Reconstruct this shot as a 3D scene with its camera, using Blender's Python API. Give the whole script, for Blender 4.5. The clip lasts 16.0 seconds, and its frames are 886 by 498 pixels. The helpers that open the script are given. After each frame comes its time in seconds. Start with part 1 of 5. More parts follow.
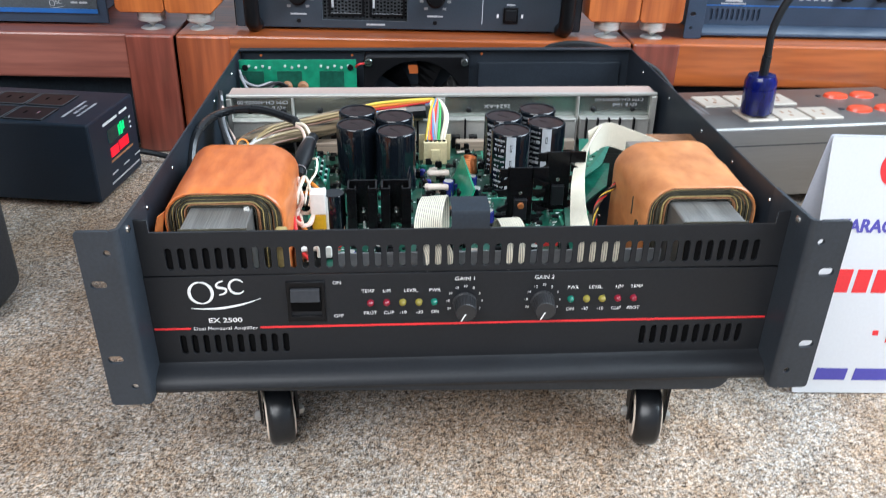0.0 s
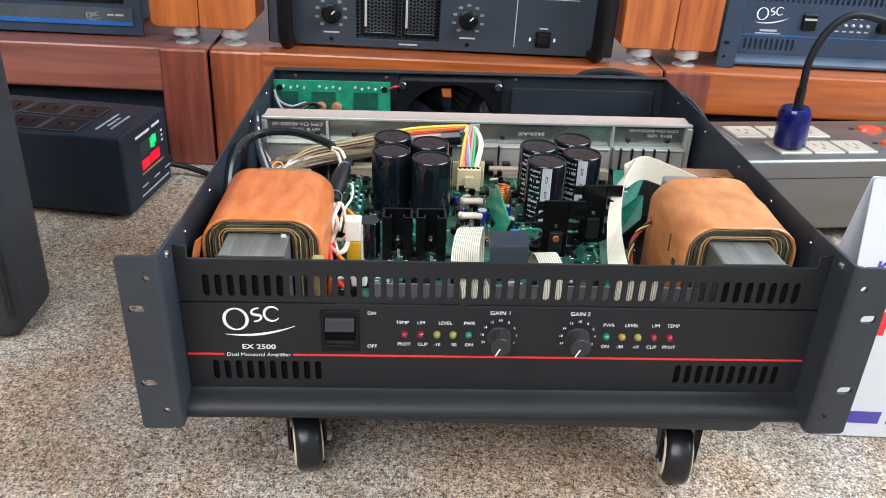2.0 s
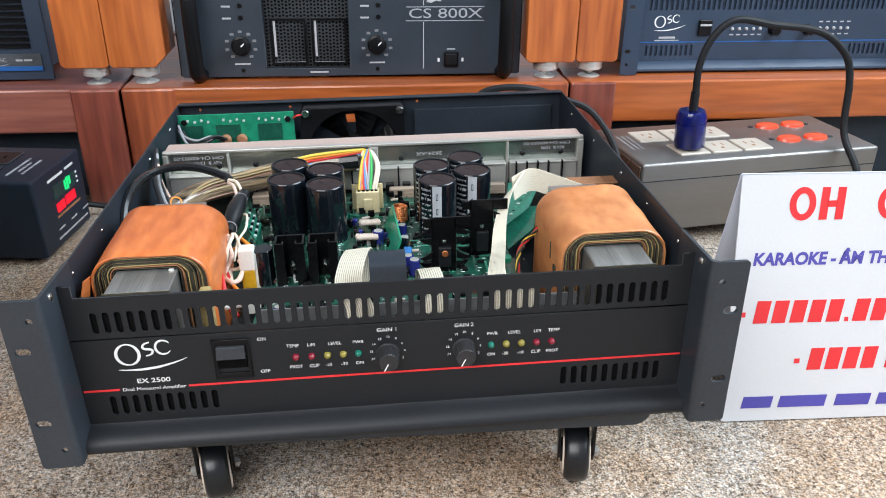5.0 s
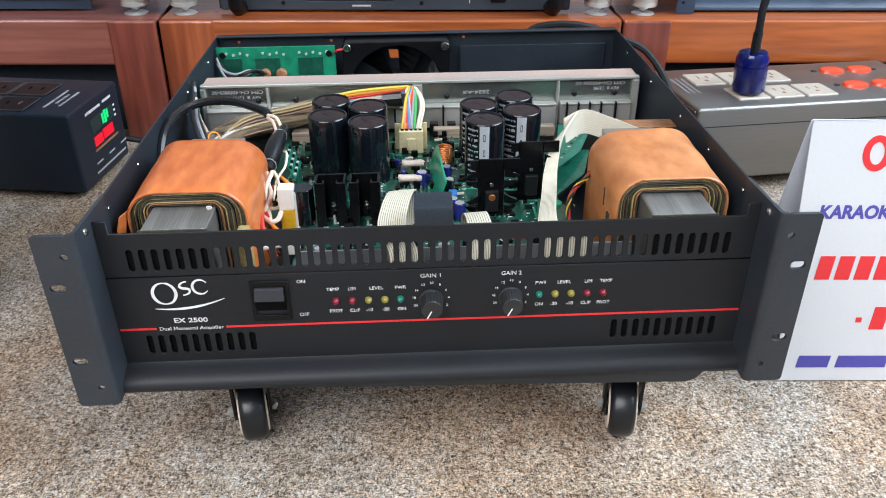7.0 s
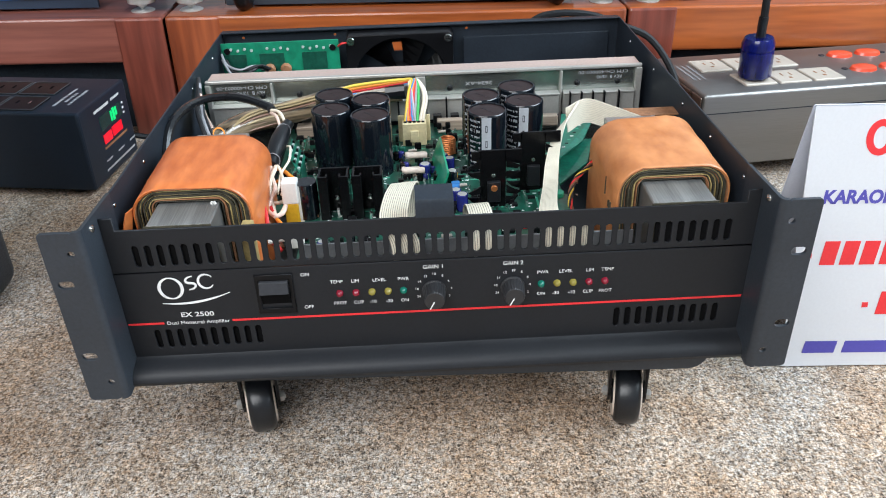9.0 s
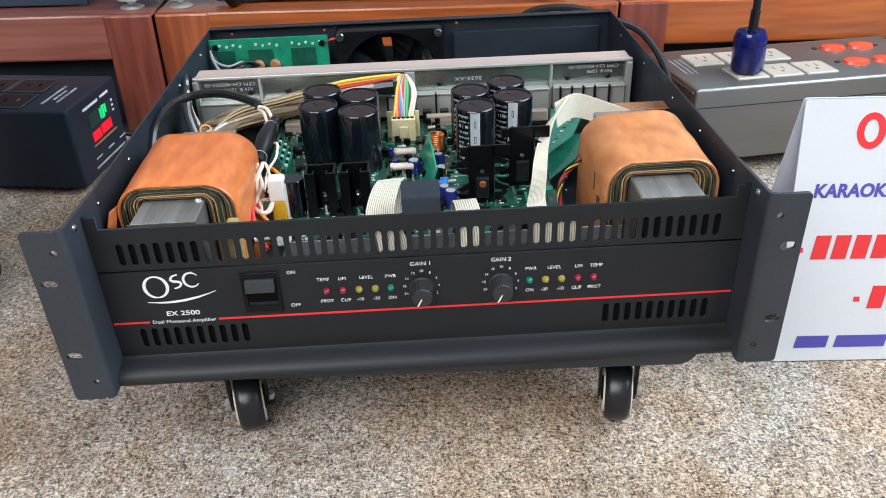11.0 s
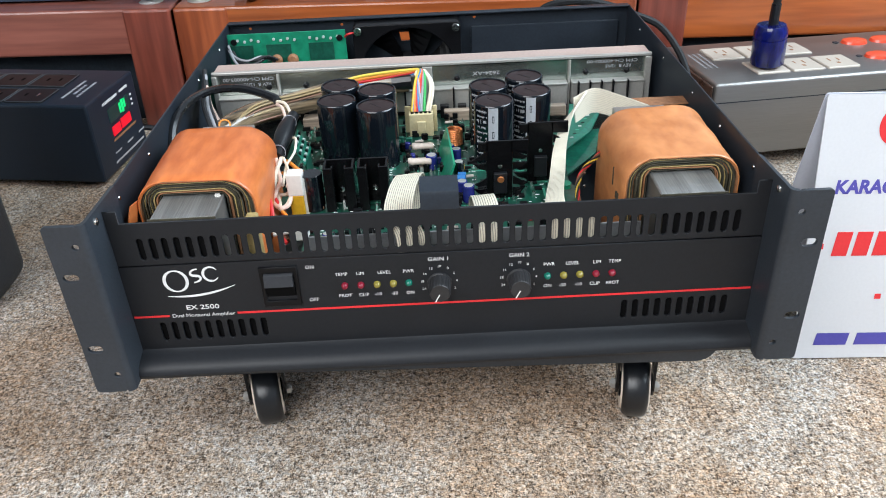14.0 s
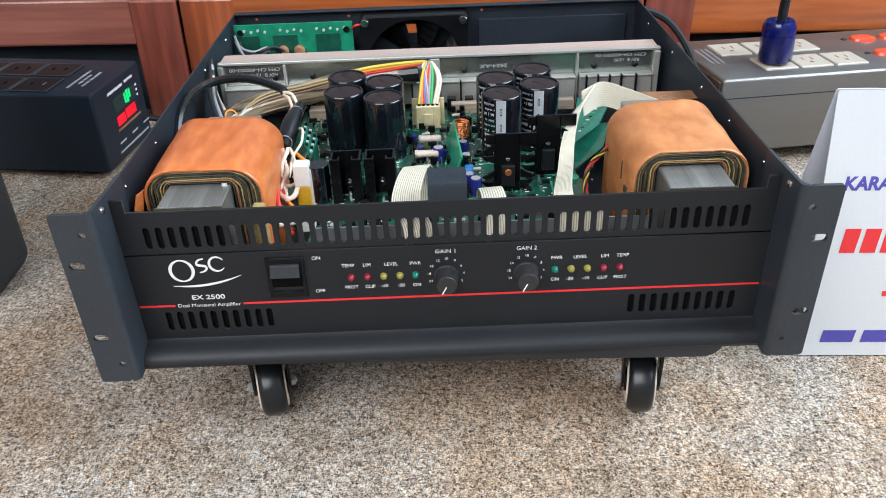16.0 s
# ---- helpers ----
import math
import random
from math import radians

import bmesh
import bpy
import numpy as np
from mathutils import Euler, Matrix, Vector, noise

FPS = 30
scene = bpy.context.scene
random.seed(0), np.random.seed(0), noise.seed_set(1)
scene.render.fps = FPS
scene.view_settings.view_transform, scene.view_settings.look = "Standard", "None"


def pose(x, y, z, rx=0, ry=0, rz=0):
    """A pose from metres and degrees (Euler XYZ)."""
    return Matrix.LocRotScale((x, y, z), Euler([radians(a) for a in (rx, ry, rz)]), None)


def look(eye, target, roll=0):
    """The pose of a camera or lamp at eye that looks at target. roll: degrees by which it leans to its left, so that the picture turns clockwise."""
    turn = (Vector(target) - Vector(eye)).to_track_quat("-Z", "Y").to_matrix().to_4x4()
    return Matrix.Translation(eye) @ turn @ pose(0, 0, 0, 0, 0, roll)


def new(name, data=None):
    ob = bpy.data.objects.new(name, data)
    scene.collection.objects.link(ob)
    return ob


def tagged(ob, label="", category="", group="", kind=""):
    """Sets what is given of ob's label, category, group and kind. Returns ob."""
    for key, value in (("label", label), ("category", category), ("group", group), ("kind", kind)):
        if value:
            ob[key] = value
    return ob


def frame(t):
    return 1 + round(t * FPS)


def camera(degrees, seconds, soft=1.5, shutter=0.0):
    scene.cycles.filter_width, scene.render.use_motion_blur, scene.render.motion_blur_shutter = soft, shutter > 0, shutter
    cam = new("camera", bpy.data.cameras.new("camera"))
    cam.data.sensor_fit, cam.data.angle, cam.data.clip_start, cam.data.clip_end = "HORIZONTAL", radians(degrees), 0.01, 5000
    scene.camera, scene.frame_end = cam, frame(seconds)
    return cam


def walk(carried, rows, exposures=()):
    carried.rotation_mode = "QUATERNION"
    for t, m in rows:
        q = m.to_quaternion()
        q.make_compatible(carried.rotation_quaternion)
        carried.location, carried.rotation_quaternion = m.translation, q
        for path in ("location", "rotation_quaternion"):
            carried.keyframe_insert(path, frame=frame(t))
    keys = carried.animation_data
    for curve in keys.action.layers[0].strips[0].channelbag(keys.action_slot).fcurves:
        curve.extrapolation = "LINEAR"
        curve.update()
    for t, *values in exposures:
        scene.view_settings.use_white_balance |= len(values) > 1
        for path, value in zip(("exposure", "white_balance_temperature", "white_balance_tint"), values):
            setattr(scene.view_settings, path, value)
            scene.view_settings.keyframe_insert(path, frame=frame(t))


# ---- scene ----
cam = camera(58.5, 16.0, soft=1.0, shutter=0.4)
PATH = [
    (0, (-0.046, -0.432, 0.432), (0.065, 1.323, -0.521), 0.8),
    (0.5, (-0.052, -0.434, 0.441), (0.084, 1.346, -0.461), 2.7),
    (1, (-0.061, -0.415, 0.437), (0.014, 1.342, -0.515), 1.4),
    (1.5, (-0.06, -0.425, 0.444), (0.008, 1.337, -0.499), 1.9),
    (2, (-0.061, -0.422, 0.444), (0.014, 1.347, -0.487), 2.1),
    (2.5, (-0.062, -0.421, 0.441), (0.018, 1.345, -0.495), 2.3),
    (3, (-0.055, -0.425, 0.441), (0.035, 1.341, -0.494), 1.4),
    (3.5, (-0.025, -0.443, 0.452), (0.112, 1.346, -0.432), -0.5),
    (3.7, (-0.009, -0.448, 0.457), (0.166, 1.349, -0.403), -1.2),
    (5.8, (-0.006, -0.429, 0.451), (0.138, 1.33, -0.489), 0.2),
    (6, (-0.008, -0.424, 0.446), (0.12, 1.329, -0.51), 0.2),
    (6.5, (-0.009, -0.424, 0.446), (0.09, 1.31, -0.546), -0.0),
    (7, (-0.013, -0.419, 0.443), (0.063, 1.302, -0.572), -0.5),
    (7.5, (-0.011, -0.421, 0.445), (0.054, 1.296, -0.58), -0.9),
    (8, (-0.008, -0.422, 0.444), (0.054, 1.293, -0.583), -1.3),
    (8.5, (-0.004, -0.423, 0.446), (0.049, 1.292, -0.582), -1.8),
    (9, (-0.005, -0.423, 0.445), (0.035, 1.289, -0.589), -2.0),
    (11.5, (0.003, -0.419, 0.443), (0.048, 1.286, -0.601), -2.3),
    (12, (0.001, -0.42, 0.443), (0.038, 1.283, -0.604), -2.4),
    (12.5, (0.001, -0.418, 0.444), (0.025, 1.283, -0.607), -2.7),
    (13, (0.002, -0.42, 0.445), (0.011, 1.282, -0.606), -3.0),
    (13.5, (0.0, -0.419, 0.444), (0.008, 1.281, -0.609), -2.8),
    (14, (0.0, -0.419, 0.444), (0.007, 1.28, -0.61), -2.7),
    (14.5, (-0.001, -0.419, 0.443), (0.005, 1.279, -0.613), -2.6),
    (15, (-0.001, -0.418, 0.443), (0.004, 1.278, -0.616), -2.6),
    (15.5, (-0.002, -0.419, 0.443), (0.003, 1.276, -0.618), -2.4),
    (16, (-0.004, -0.418, 0.441), (-0.001, 1.276, -0.623), -2.2),
]
TIP_DEG = 1.15
TIP = pose(0, 0, 0, 0, -TIP_DEG, 0)
LIGHTING = [(0, 0.08, 6150, 9), (1, 0.06, 6450, 10), (3.7, 0.06, 6450, 10), (6, -0.05, 6350, 10), (9, -0.07, 6300, 9), (16, -0.07, 6300, 9)]
walk(cam, [(t, TIP @ look(eye, target, roll)) for t, eye, target, roll in PATH], LIGHTING)

# ---- world, lights ----
world = bpy.data.worlds.new("sky")
world.use_nodes = True
scene.world = world
wn = world.node_tree.nodes
sky = wn.new("ShaderNodeTexSky")
sky.sky_type, sky.sun_disc = 'NISHITA', False
sky.sun_elevation, sky.sun_rotation = radians(45), radians(120)
world.node_tree.links.new(sky.outputs[0], wn["Background"].inputs[0])
wn["Background"].inputs[1].default_value = 0.12


def area_lamp(name, eye, target, sx, sy, watts, colour):
    d = bpy.data.lights.new(name, 'AREA')
    d.shape, d.size, d.size_y, d.energy, d.color = 'RECTANGLE', sx, sy, watts, colour
    ob = new(name, d)
    ob.matrix_world = look(eye, target)
    return ob


# daylight in the two openings of the room
area_lamp("daylight_side", (1.57, -0.05, 1.65), (0.0, 0.0, 0.15), 1.9, 1.4, 97, (0.80, 0.92, 1.0))
area_lamp("daylight_front", (-0.9, -1.27, 1.5), (-0.5, 0.1, 0.1), 1.8, 1.2, 52, (1.0, 0.985, 0.965))


# ---- materials ----
def mat(name, colour, rough=0.5, metal=0.0, vary=0.12, fine=400.0, coarse=18.0, bump=0.0, bump_scale=900.0, stretch=(1, 1, 1), tint=None, coat=0.0, rough_vary=0.1, spec=None, alpha=1.0, trans=0.0):
    m = bpy.data.materials.new(name)
    m.use_nodes = True
    nt = m.node_tree
    N, L = nt.nodes, nt.links
    b = N["Principled BSDF"]
    tc, mp = N.new("ShaderNodeTexCoord"), N.new("ShaderNodeMapping")
    mp.inputs["Scale"].default_value = stretch
    L.new(tc.outputs["Object"], mp.inputs["Vector"])
    n1, n2 = N.new("ShaderNodeTexNoise"), N.new("ShaderNodeTexNoise")
    n1.inputs["Scale"].default_value, n1.inputs["Detail"].default_value = fine, 3
    n2.inputs["Scale"].default_value, n2.inputs["Detail"].default_value = coarse, 4
    L.new(mp.outputs[0], n1.inputs["Vector"])
    L.new(mp.outputs[0], n2.inputs["Vector"])
    add = N.new("ShaderNodeMath")
    add.operation = 'ADD'
    L.new(n1.outputs[0], add.inputs[0])
    L.new(n2.outputs[0], add.inputs[1])
    ramp = N.new("ShaderNodeMapRange")
    ramp.inputs["From Min"].default_value, ramp.inputs["From Max"].default_value = 0.7, 1.3
    L.new(add.outputs[0], ramp.inputs["Value"])
    mix = N.new("ShaderNodeMix")
    mix.data_type = 'RGBA'
    t = tint or colour
    mix.inputs["A"].default_value = (*[c * (1 - vary) for c in colour], 1)
    mix.inputs["B"].default_value = (*[min(1, c * (1 + vary)) for c in t], 1)
    L.new(ramp.outputs[0], mix.inputs["Factor"])
    L.new(mix.outputs["Result"], b.inputs["Base Color"])
    rr = N.new("ShaderNodeMapRange")
    rr.inputs["To Min"].default_value, rr.inputs["To Max"].default_value = max(0.02, rough - rough_vary), min(1, rough + rough_vary)
    L.new(n2.outputs[0], rr.inputs["Value"])
    L.new(rr.outputs[0], b.inputs["Roughness"])
    b.inputs["Metallic"].default_value = metal
    b.inputs["Coat Weight"].default_value = coat
    b.inputs["Coat Roughness"].default_value = 0.12
    b.inputs["Transmission Weight"].default_value = trans
    b.inputs["Alpha"].default_value = alpha
    if spec is not None:
        b.inputs["Specular IOR Level"].default_value = spec
    if bump:
        n3, bp = N.new("ShaderNodeTexNoise"), N.new("ShaderNodeBump")
        n3.inputs["Scale"].default_value, n3.inputs["Detail"].default_value = bump_scale, 2
        L.new(mp.outputs[0], n3.inputs["Vector"])
        bp.inputs["Strength"].default_value, bp.inputs["Distance"].default_value = bump, 0.001
        L.new(n3.outputs[0], bp.inputs["Height"])
        L.new(bp.outputs[0], b.inputs["Normal"])
    return m


def glow(name, colour, strength):
    m = mat(name, colour, 0.3)
    b = m.node_tree.nodes["Principled BSDF"]
    b.inputs["Emission Color"].default_value = (*colour, 1)
    b.inputs["Emission Strength"].default_value = strength
    return m


def carpet_material():
    """Needle-felt of mixed dark, tan and pale fibres, worn in patches."""
    m = bpy.data.materials.new("felt_carpet")
    m.use_nodes = True
    nt = m.node_tree
    N, L = nt.nodes, nt.links
    b = N["Principled BSDF"]
    tc = N.new("ShaderNodeTexCoord")

    def noise_node(scale, detail, distortion=0.0, stretch=(1, 1, 1), turn=0.0, shift=0.0):
        mp, n = N.new("ShaderNodeMapping"), N.new("ShaderNodeTexNoise")
        mp.inputs["Scale"].default_value = stretch
        mp.inputs["Rotation"].default_value = (0, 0, turn)
        mp.inputs["Location"].default_value = (shift, shift * 0.7, 0)
        L.new(tc.outputs["Object"], mp.inputs["Vector"])
        L.new(mp.outputs[0], n.inputs["Vector"])
        n.inputs["Scale"].default_value, n.inputs["Detail"].default_value, n.inputs["Distortion"].default_value = scale, detail, distortion
        return n.outputs[0]

    def math_node(op, a, c):
        n = N.new("ShaderNodeMath")
        n.operation = op
        for k, v in enumerate((a, c)):
            if isinstance(v, float):
                n.inputs[k].default_value = v
            else:
                L.new(v, n.inputs[k])
        return n.outputs[0]

    def ramp(fac, *stops):
        n = N.new("ShaderNodeValToRGB")
        e = n.color_ramp.elements
        while len(e) < len(stops):
            e.new(0.5)
        for k, (p, c) in enumerate(stops):
            e[k].position, e[k].color = p, (*c, 1)
        L.new(fac, n.inputs[0])
        return n.outputs[0]

    def blend(kind, fac, a, c):
        n = N.new("ShaderNodeMix")
        n.data_type, n.blend_type = 'RGBA', kind
        if isinstance(fac, float):
            n.inputs["Factor"].default_value = fac
        else:
            L.new(fac, n.inputs["Factor"])
        L.new(a, n.inputs["A"])
        L.new(c, n.inputs["B"])
        return n.outputs["Result"]

    fibre_a = noise_node(560, 3, 1.4, (1, 0.5, 1), 0.45)
    fibre_b = noise_node(520, 3, 1.4, (0.5, 1, 1), 0.2, 3.1)
    clump = noise_node(150, 3, 0.6, (1, 0.8, 1), 0.35, 1.7)
    worn = noise_node(24, 4, 0.4, (1, 0.7, 1), 0.3, 5.0)
    hue = noise_node(6, 5, 0.5, (1, 1, 1), 0.0, 8.0)
    hue_fine = noise_node(260, 2, 0.8, (1, 1, 1), 0.0, 2.0)
    fibre = math_node('MULTIPLY', math_node('ADD', fibre_a, fibre_b), 0.5)
    tone = math_node('ADD', math_node('MULTIPLY', fibre, 0.88), math_node('MULTIPLY', clump, 0.12))
    pale = ramp(tone, (0.385, (0.045, 0.038, 0.033)), (0.455, (0.22, 0.187, 0.16)), (0.53, (0.49, 0.435, 0.385)), (0.615, (0.84, 0.79, 0.73)))
    warm = blend('MULTIPLY', 1.0, pale, ramp(hue_fine, (0.36, (1.0, 0.86, 0.73)), (0.62, (0.95, 0.97, 1.0))))
    patch = blend('MULTIPLY', 1.0, warm, ramp(hue, (0.40, (1.0, 0.9, 0.8)), (0.60, (0.93, 0.95, 0.96))))
    dirt = blend('MULTIPLY', 1.0, patch, ramp(worn, (0.32, (0.78, 0.73, 0.68)), (0.58, (1, 1, 1))))
    L.new(dirt, b.inputs["Base Color"])
    b.inputs["Roughness"].default_value = 0.95
    b.inputs["Specular IOR Level"].default_value = 0.12
    bp = N.new("ShaderNodeBump")
    bp.inputs["Strength"].default_value, bp.inputs["Distance"].default_value = 0.8, 0.002
    L.new(tone, bp.inputs["Height"])
    L.new(bp.outputs[0], b.inputs["Normal"])
    return m


def wood(name, stretch, dark, light):
    return mat(name, dark, 0.32, vary=0.2, fine=90, coarse=16, stretch=stretch, tint=light, coat=0.4, bump=0.06, bump_scale=300)


CARPET = carpet_material()
BLACK_PAINT = mat("black_powder_coat", (0.027, 0.033, 0.042), 0.42, vary=0.2, bump=0.12, bump_scale=2500, rough_vary=0.08, coarse=12)
PANEL_PAINT = mat("panel_black", (0.0112, 0.0125, 0.0155), 0.5, spec=0.35, vary=0.15, bump=0.06, bump_scale=3000, rough_vary=0.06, coarse=9)
ROCKER_LIT = mat("lit_rocker_grey", (0.035, 0.036, 0.04), 0.22, vary=0.1)
# dark equipment colours, lightened and blued to carry the haze over the background
EQUIP_BLUE = mat("equipment_blue_haze", (0.027, 0.045, 0.078), 0.42, vary=0.12, bump=0.05, bump_scale=2200)
EQUIP = mat("equipment_grey_haze", (0.027, 0.036, 0.049), 0.42, vary=0.12, bump=0.05, bump_scale=2200)
CHASSIS = mat("chassis_grey_black", (0.018, 0.0235, 0.032), 0.42, spec=0.35, vary=0.2, bump=0.08, bump_scale=2200)
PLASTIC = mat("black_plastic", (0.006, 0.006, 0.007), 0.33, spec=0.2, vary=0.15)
SOFT_BLACK = mat("black_rubber", (0.008, 0.009, 0.011), 0.3, vary=0.2, bump=0.1)
# near-black that puts the shade of unlit openings into the colour
HOLE = mat("shade_black", (0.004, 0.004, 0.0045), 0.9, spec=0.1)
WHITE = mat("white_ink", (0.78, 0.78, 0.78), 0.6, vary=0.05)
GREYINK = mat("grey_ink", (0.42, 0.42, 0.44), 0.6, vary=0.05)
RED = mat("red_ink", (0.72, 0.03, 0.035), 0.5, vary=0.06)
BLUEINK = mat("blue_ink", (0.075, 0.065, 0.33), 0.5, vary=0.08)
PAPER = mat("laminated_paper", (0.63, 0.63, 0.65), 0.3, vary=0.03, coarse=6)
PAPER_BACK = mat("paper_back", (0.62, 0.64, 0.72), 0.5, vary=0.04)
KRAFT = mat("orange_kraft_wrap", (0.46, 0.105, 0.025), 0.38, vary=0.1, fine=120, coarse=13, tint=(0.64, 0.195, 0.055), bump=0.16, bump_scale=90, coat=0.2, stretch=(1, 0.3, 1))
KRAFT_PALE = mat("pale_orange_wrap", (0.45, 0.15, 0.045), 0.44, vary=0.1, fine=90, coarse=24, tint=(0.58, 0.24, 0.088), bump=0.2, bump_scale=80, coat=0.15, stretch=(1, 0.6, 1))
KRAFT_EDGE = mat("brown_layer", (0.27, 0.125, 0.058), 0.6, vary=0.35, fine=300)
LAYER_DARK = mat("dark_layer", (0.05, 0.045, 0.03), 0.6, vary=0.4, fine=300)
LAYER_YELLOW = mat("yellow_layer", (0.36, 0.27, 0.11), 0.5, vary=0.3, fine=300)
STEEL_CORE = mat("transformer_steel", (0.36, 0.36, 0.35), 0.36, metal=0.75, vary=0.28, fine=320, coarse=22, stretch=(5, 0.12, 0.12), bump=0.2, bump_scale=500)
ALU = mat("bare_aluminium", (0.47, 0.51, 0.475), 0.26, metal=0.92, vary=0.16, coarse=14, stretch=(0.4, 1, 3))
ALU_EDGE = mat("cast_aluminium_edge", (0.47, 0.46, 0.43), 0.4, metal=0.5, vary=0.1)
ALU_TOP = mat("pinkish_metal_top", (0.49, 0.375, 0.33), 0.5, metal=0.2, vary=0.12)
SPIKE = mat("satin_nickel", (0.72, 0.72, 0.7), 0.34, metal=0.65, vary=0.06)
NUT = mat("zinc_nut", (0.45, 0.44, 0.42), 0.5, metal=0.7, vary=0.1)
CASE_BLACK = mat("conditioner_black", (0.010, 0.018, 0.030), 0.4, vary=0.15, bump=0.05, spec=0.3)
RAIL_GREY = mat("grey_rail", (0.22, 0.22, 0.225), 0.5, vary=0.1)
CHROME = mat("nickel", (0.72, 0.72, 0.7), 0.22, metal=1.0, vary=0.05)
BRUSHED = mat("brushed_aluminium", (0.26, 0.25, 0.24), 0.42, metal=0.85, vary=0.08, fine=500, coarse=10, stretch=(0.05, 3, 3), rough_vary=0.06)
PCB = mat("green_circuit_board", (0.007, 0.07, 0.045), 0.35, vary=0.35, fine=240, coarse=60, coat=0.3)
PCB_LIGHT = mat("bright_green_board", (0.012, 0.22, 0.12), 0.35, vary=0.3, fine=120, coarse=40, coat=0.3)
PCB_MID = mat("mid_green_board", (0.008, 0.125, 0.08), 0.35, vary=0.35, fine=240, coarse=60, coat=0.3)
TRACK = mat("light_green_track", (0.06, 0.3, 0.2), 0.4)
CAP_SLEEVE = mat("capacitor_sleeve", (0.004, 0.006, 0.009), 0.1, vary=0.1, coat=0.2, rough_vary=0.04)
CAP_TOP = mat("capacitor_top", (0.022, 0.011, 0.011), 0.33, vary=0.3, spec=0.25)
SILVER_PRINT = mat("silver_print", (0.4, 0.42, 0.45), 0.4, vary=0.1)
COPPER = mat("copper_wire", (0.75, 0.27, 0.1), 0.3, metal=0.85, vary=0.1)
BEIGE = mat("beige_nylon", (0.66, 0.57, 0.34), 0.4, vary=0.12, coarse=40)
CREAM = mat("cream_ribbon", (0.64, 0.59, 0.48), 0.5, vary=0.06)
CREAM_SOFT = mat("pale_ribbon_web", (0.53, 0.49, 0.41), 0.5, vary=0.06)
CREAM_LINE = mat("grey_ribbon_line", (0.26, 0.24, 0.2), 0.55, vary=0.06)
YELLOW = mat("yellow_plastic", (0.62, 0.36, 0.02), 0.4, vary=0.12)
HUB_CREAM = mat("cream_hub", (0.7, 0.6, 0.5), 0.4, vary=0.08)
WHITE_PLASTIC = mat("white_plastic", (0.72, 0.7, 0.66), 0.4, vary=0.06)
BLUE_CAP = mat("blue_sleeve", (0.015, 0.02, 0.16), 0.25, vary=0.15)
BLUE_TRIM = mat("bright_blue_plastic", (0.02, 0.16, 0.45), 0.35)
RESISTOR = mat("resistor_tan", (0.5, 0.42, 0.36), 0.5, vary=0.15)
WIRE = {k: mat("wire_" + k, c, 0.42, vary=0.1) for k, c in {
    "orange": (0.75, 0.25, 0.03), "yellow": (0.7, 0.5, 0.06), "red": (0.6, 0.03, 0.03), "blue": (0.06, 0.22, 0.5), "green": (0.05, 0.38, 0.1),
    "white": (0.7, 0.62, 0.5), "black": (0.02, 0.02, 0.022), "pink": (0.68, 0.5, 0.42), "brown": (0.2, 0.1, 0.06), "tan": (0.34, 0.25, 0.12), "grey": (0.3, 0.3, 0.32)}.items()}
SLEEVE = mat("smoky_clear_sleeve", (0.028, 0.023, 0.018), 0.16, vary=0.3, fine=300, coarse=120, stretch=(0.07, 0.25, 1.6), tint=(0.27, 0.20, 0.125), coat=0.5)
LED_RED = mat("led_red", (0.2, 0.008, 0.022), 0.12, coat=0.5)
LED_YELLOW = mat("led_yellow", (0.24, 0.2, 0.035), 0.12, coat=0.5)
LED_GREEN = mat("led_green", (0.006, 0.13, 0.09), 0.12, coat=0.5)
DISPLAY_GREEN = glow("lit_green_digit", (0.01, 0.6, 0.16), 0.7)
DISPLAY_RED = glow("lit_red_digit", (0.7, 0.005, 0.02), 0.6)
DISPLAY_DARK = mat("dark_green_window", (0.004, 0.04, 0.04), 0.2)
# red stand wood darkened for its shade; RED_H also paled for glare
RED_H = wood("shaded_milky_red_wood_along", (0.08, 1, 1), (0.19, 0.056, 0.042), (0.33, 0.112, 0.08))
RED_V = wood("shaded_red_wood_upright", (1, 1, 0.08), (0.14, 0.033, 0.024), (0.27, 0.07, 0.044))
WOOD_H = wood("orange_wood_along", (0.08, 1, 1), (0.23, 0.048, 0.012), (0.42, 0.11, 0.027))
WOOD_V = wood("orange_wood_upright", (1, 1, 0.08), (0.34, 0.075, 0.018), (0.52, 0.15, 0.036))
WOOD_DEEP = wood("red_orange_wood_upright", (1, 1, 0.08), (0.20, 0.042, 0.018), (0.38, 0.095, 0.032))
LEATHERETTE = mat("black_leatherette", (0.026, 0.03, 0.036), 0.5, vary=0.3, bump=0.6, bump_scale=700)
CORD = mat("black_cord_rubber", (0.010, 0.011, 0.013), 0.6, vary=0.2, spec=0.25)
KNOB = mat("matt_knob_plastic", (0.022, 0.022, 0.024), 0.42, vary=0.15)
PIN_WHITE = mat("tinned_solder", (0.75, 0.76, 0.74), 0.3, metal=0.5)
# blue-grey darkness of the openings under the rails, as a colour
RECESS = mat("under_rail_shade", (0.02, 0.029, 0.04), 0.6, vary=0.3, spec=0.3)
RIM_GREY = mat("rim_highlight_and_strip_grey", (0.06, 0.07, 0.08), 0.4, vary=0.3)
TAN_BLOCK = mat("tan_insulator", (0.33, 0.26, 0.2), 0.45, vary=0.35, fine=200, coarse=60, stretch=(0.1, 1, 6))
HEAT_BLACK = mat("black_anodised", (0.0035, 0.0035, 0.004), 0.22, spec=0.2, vary=0.15)
RED_SWITCH = mat("red_rocker", (0.72, 0.075, 0.03), 0.3, vary=0.08, coat=0.4)
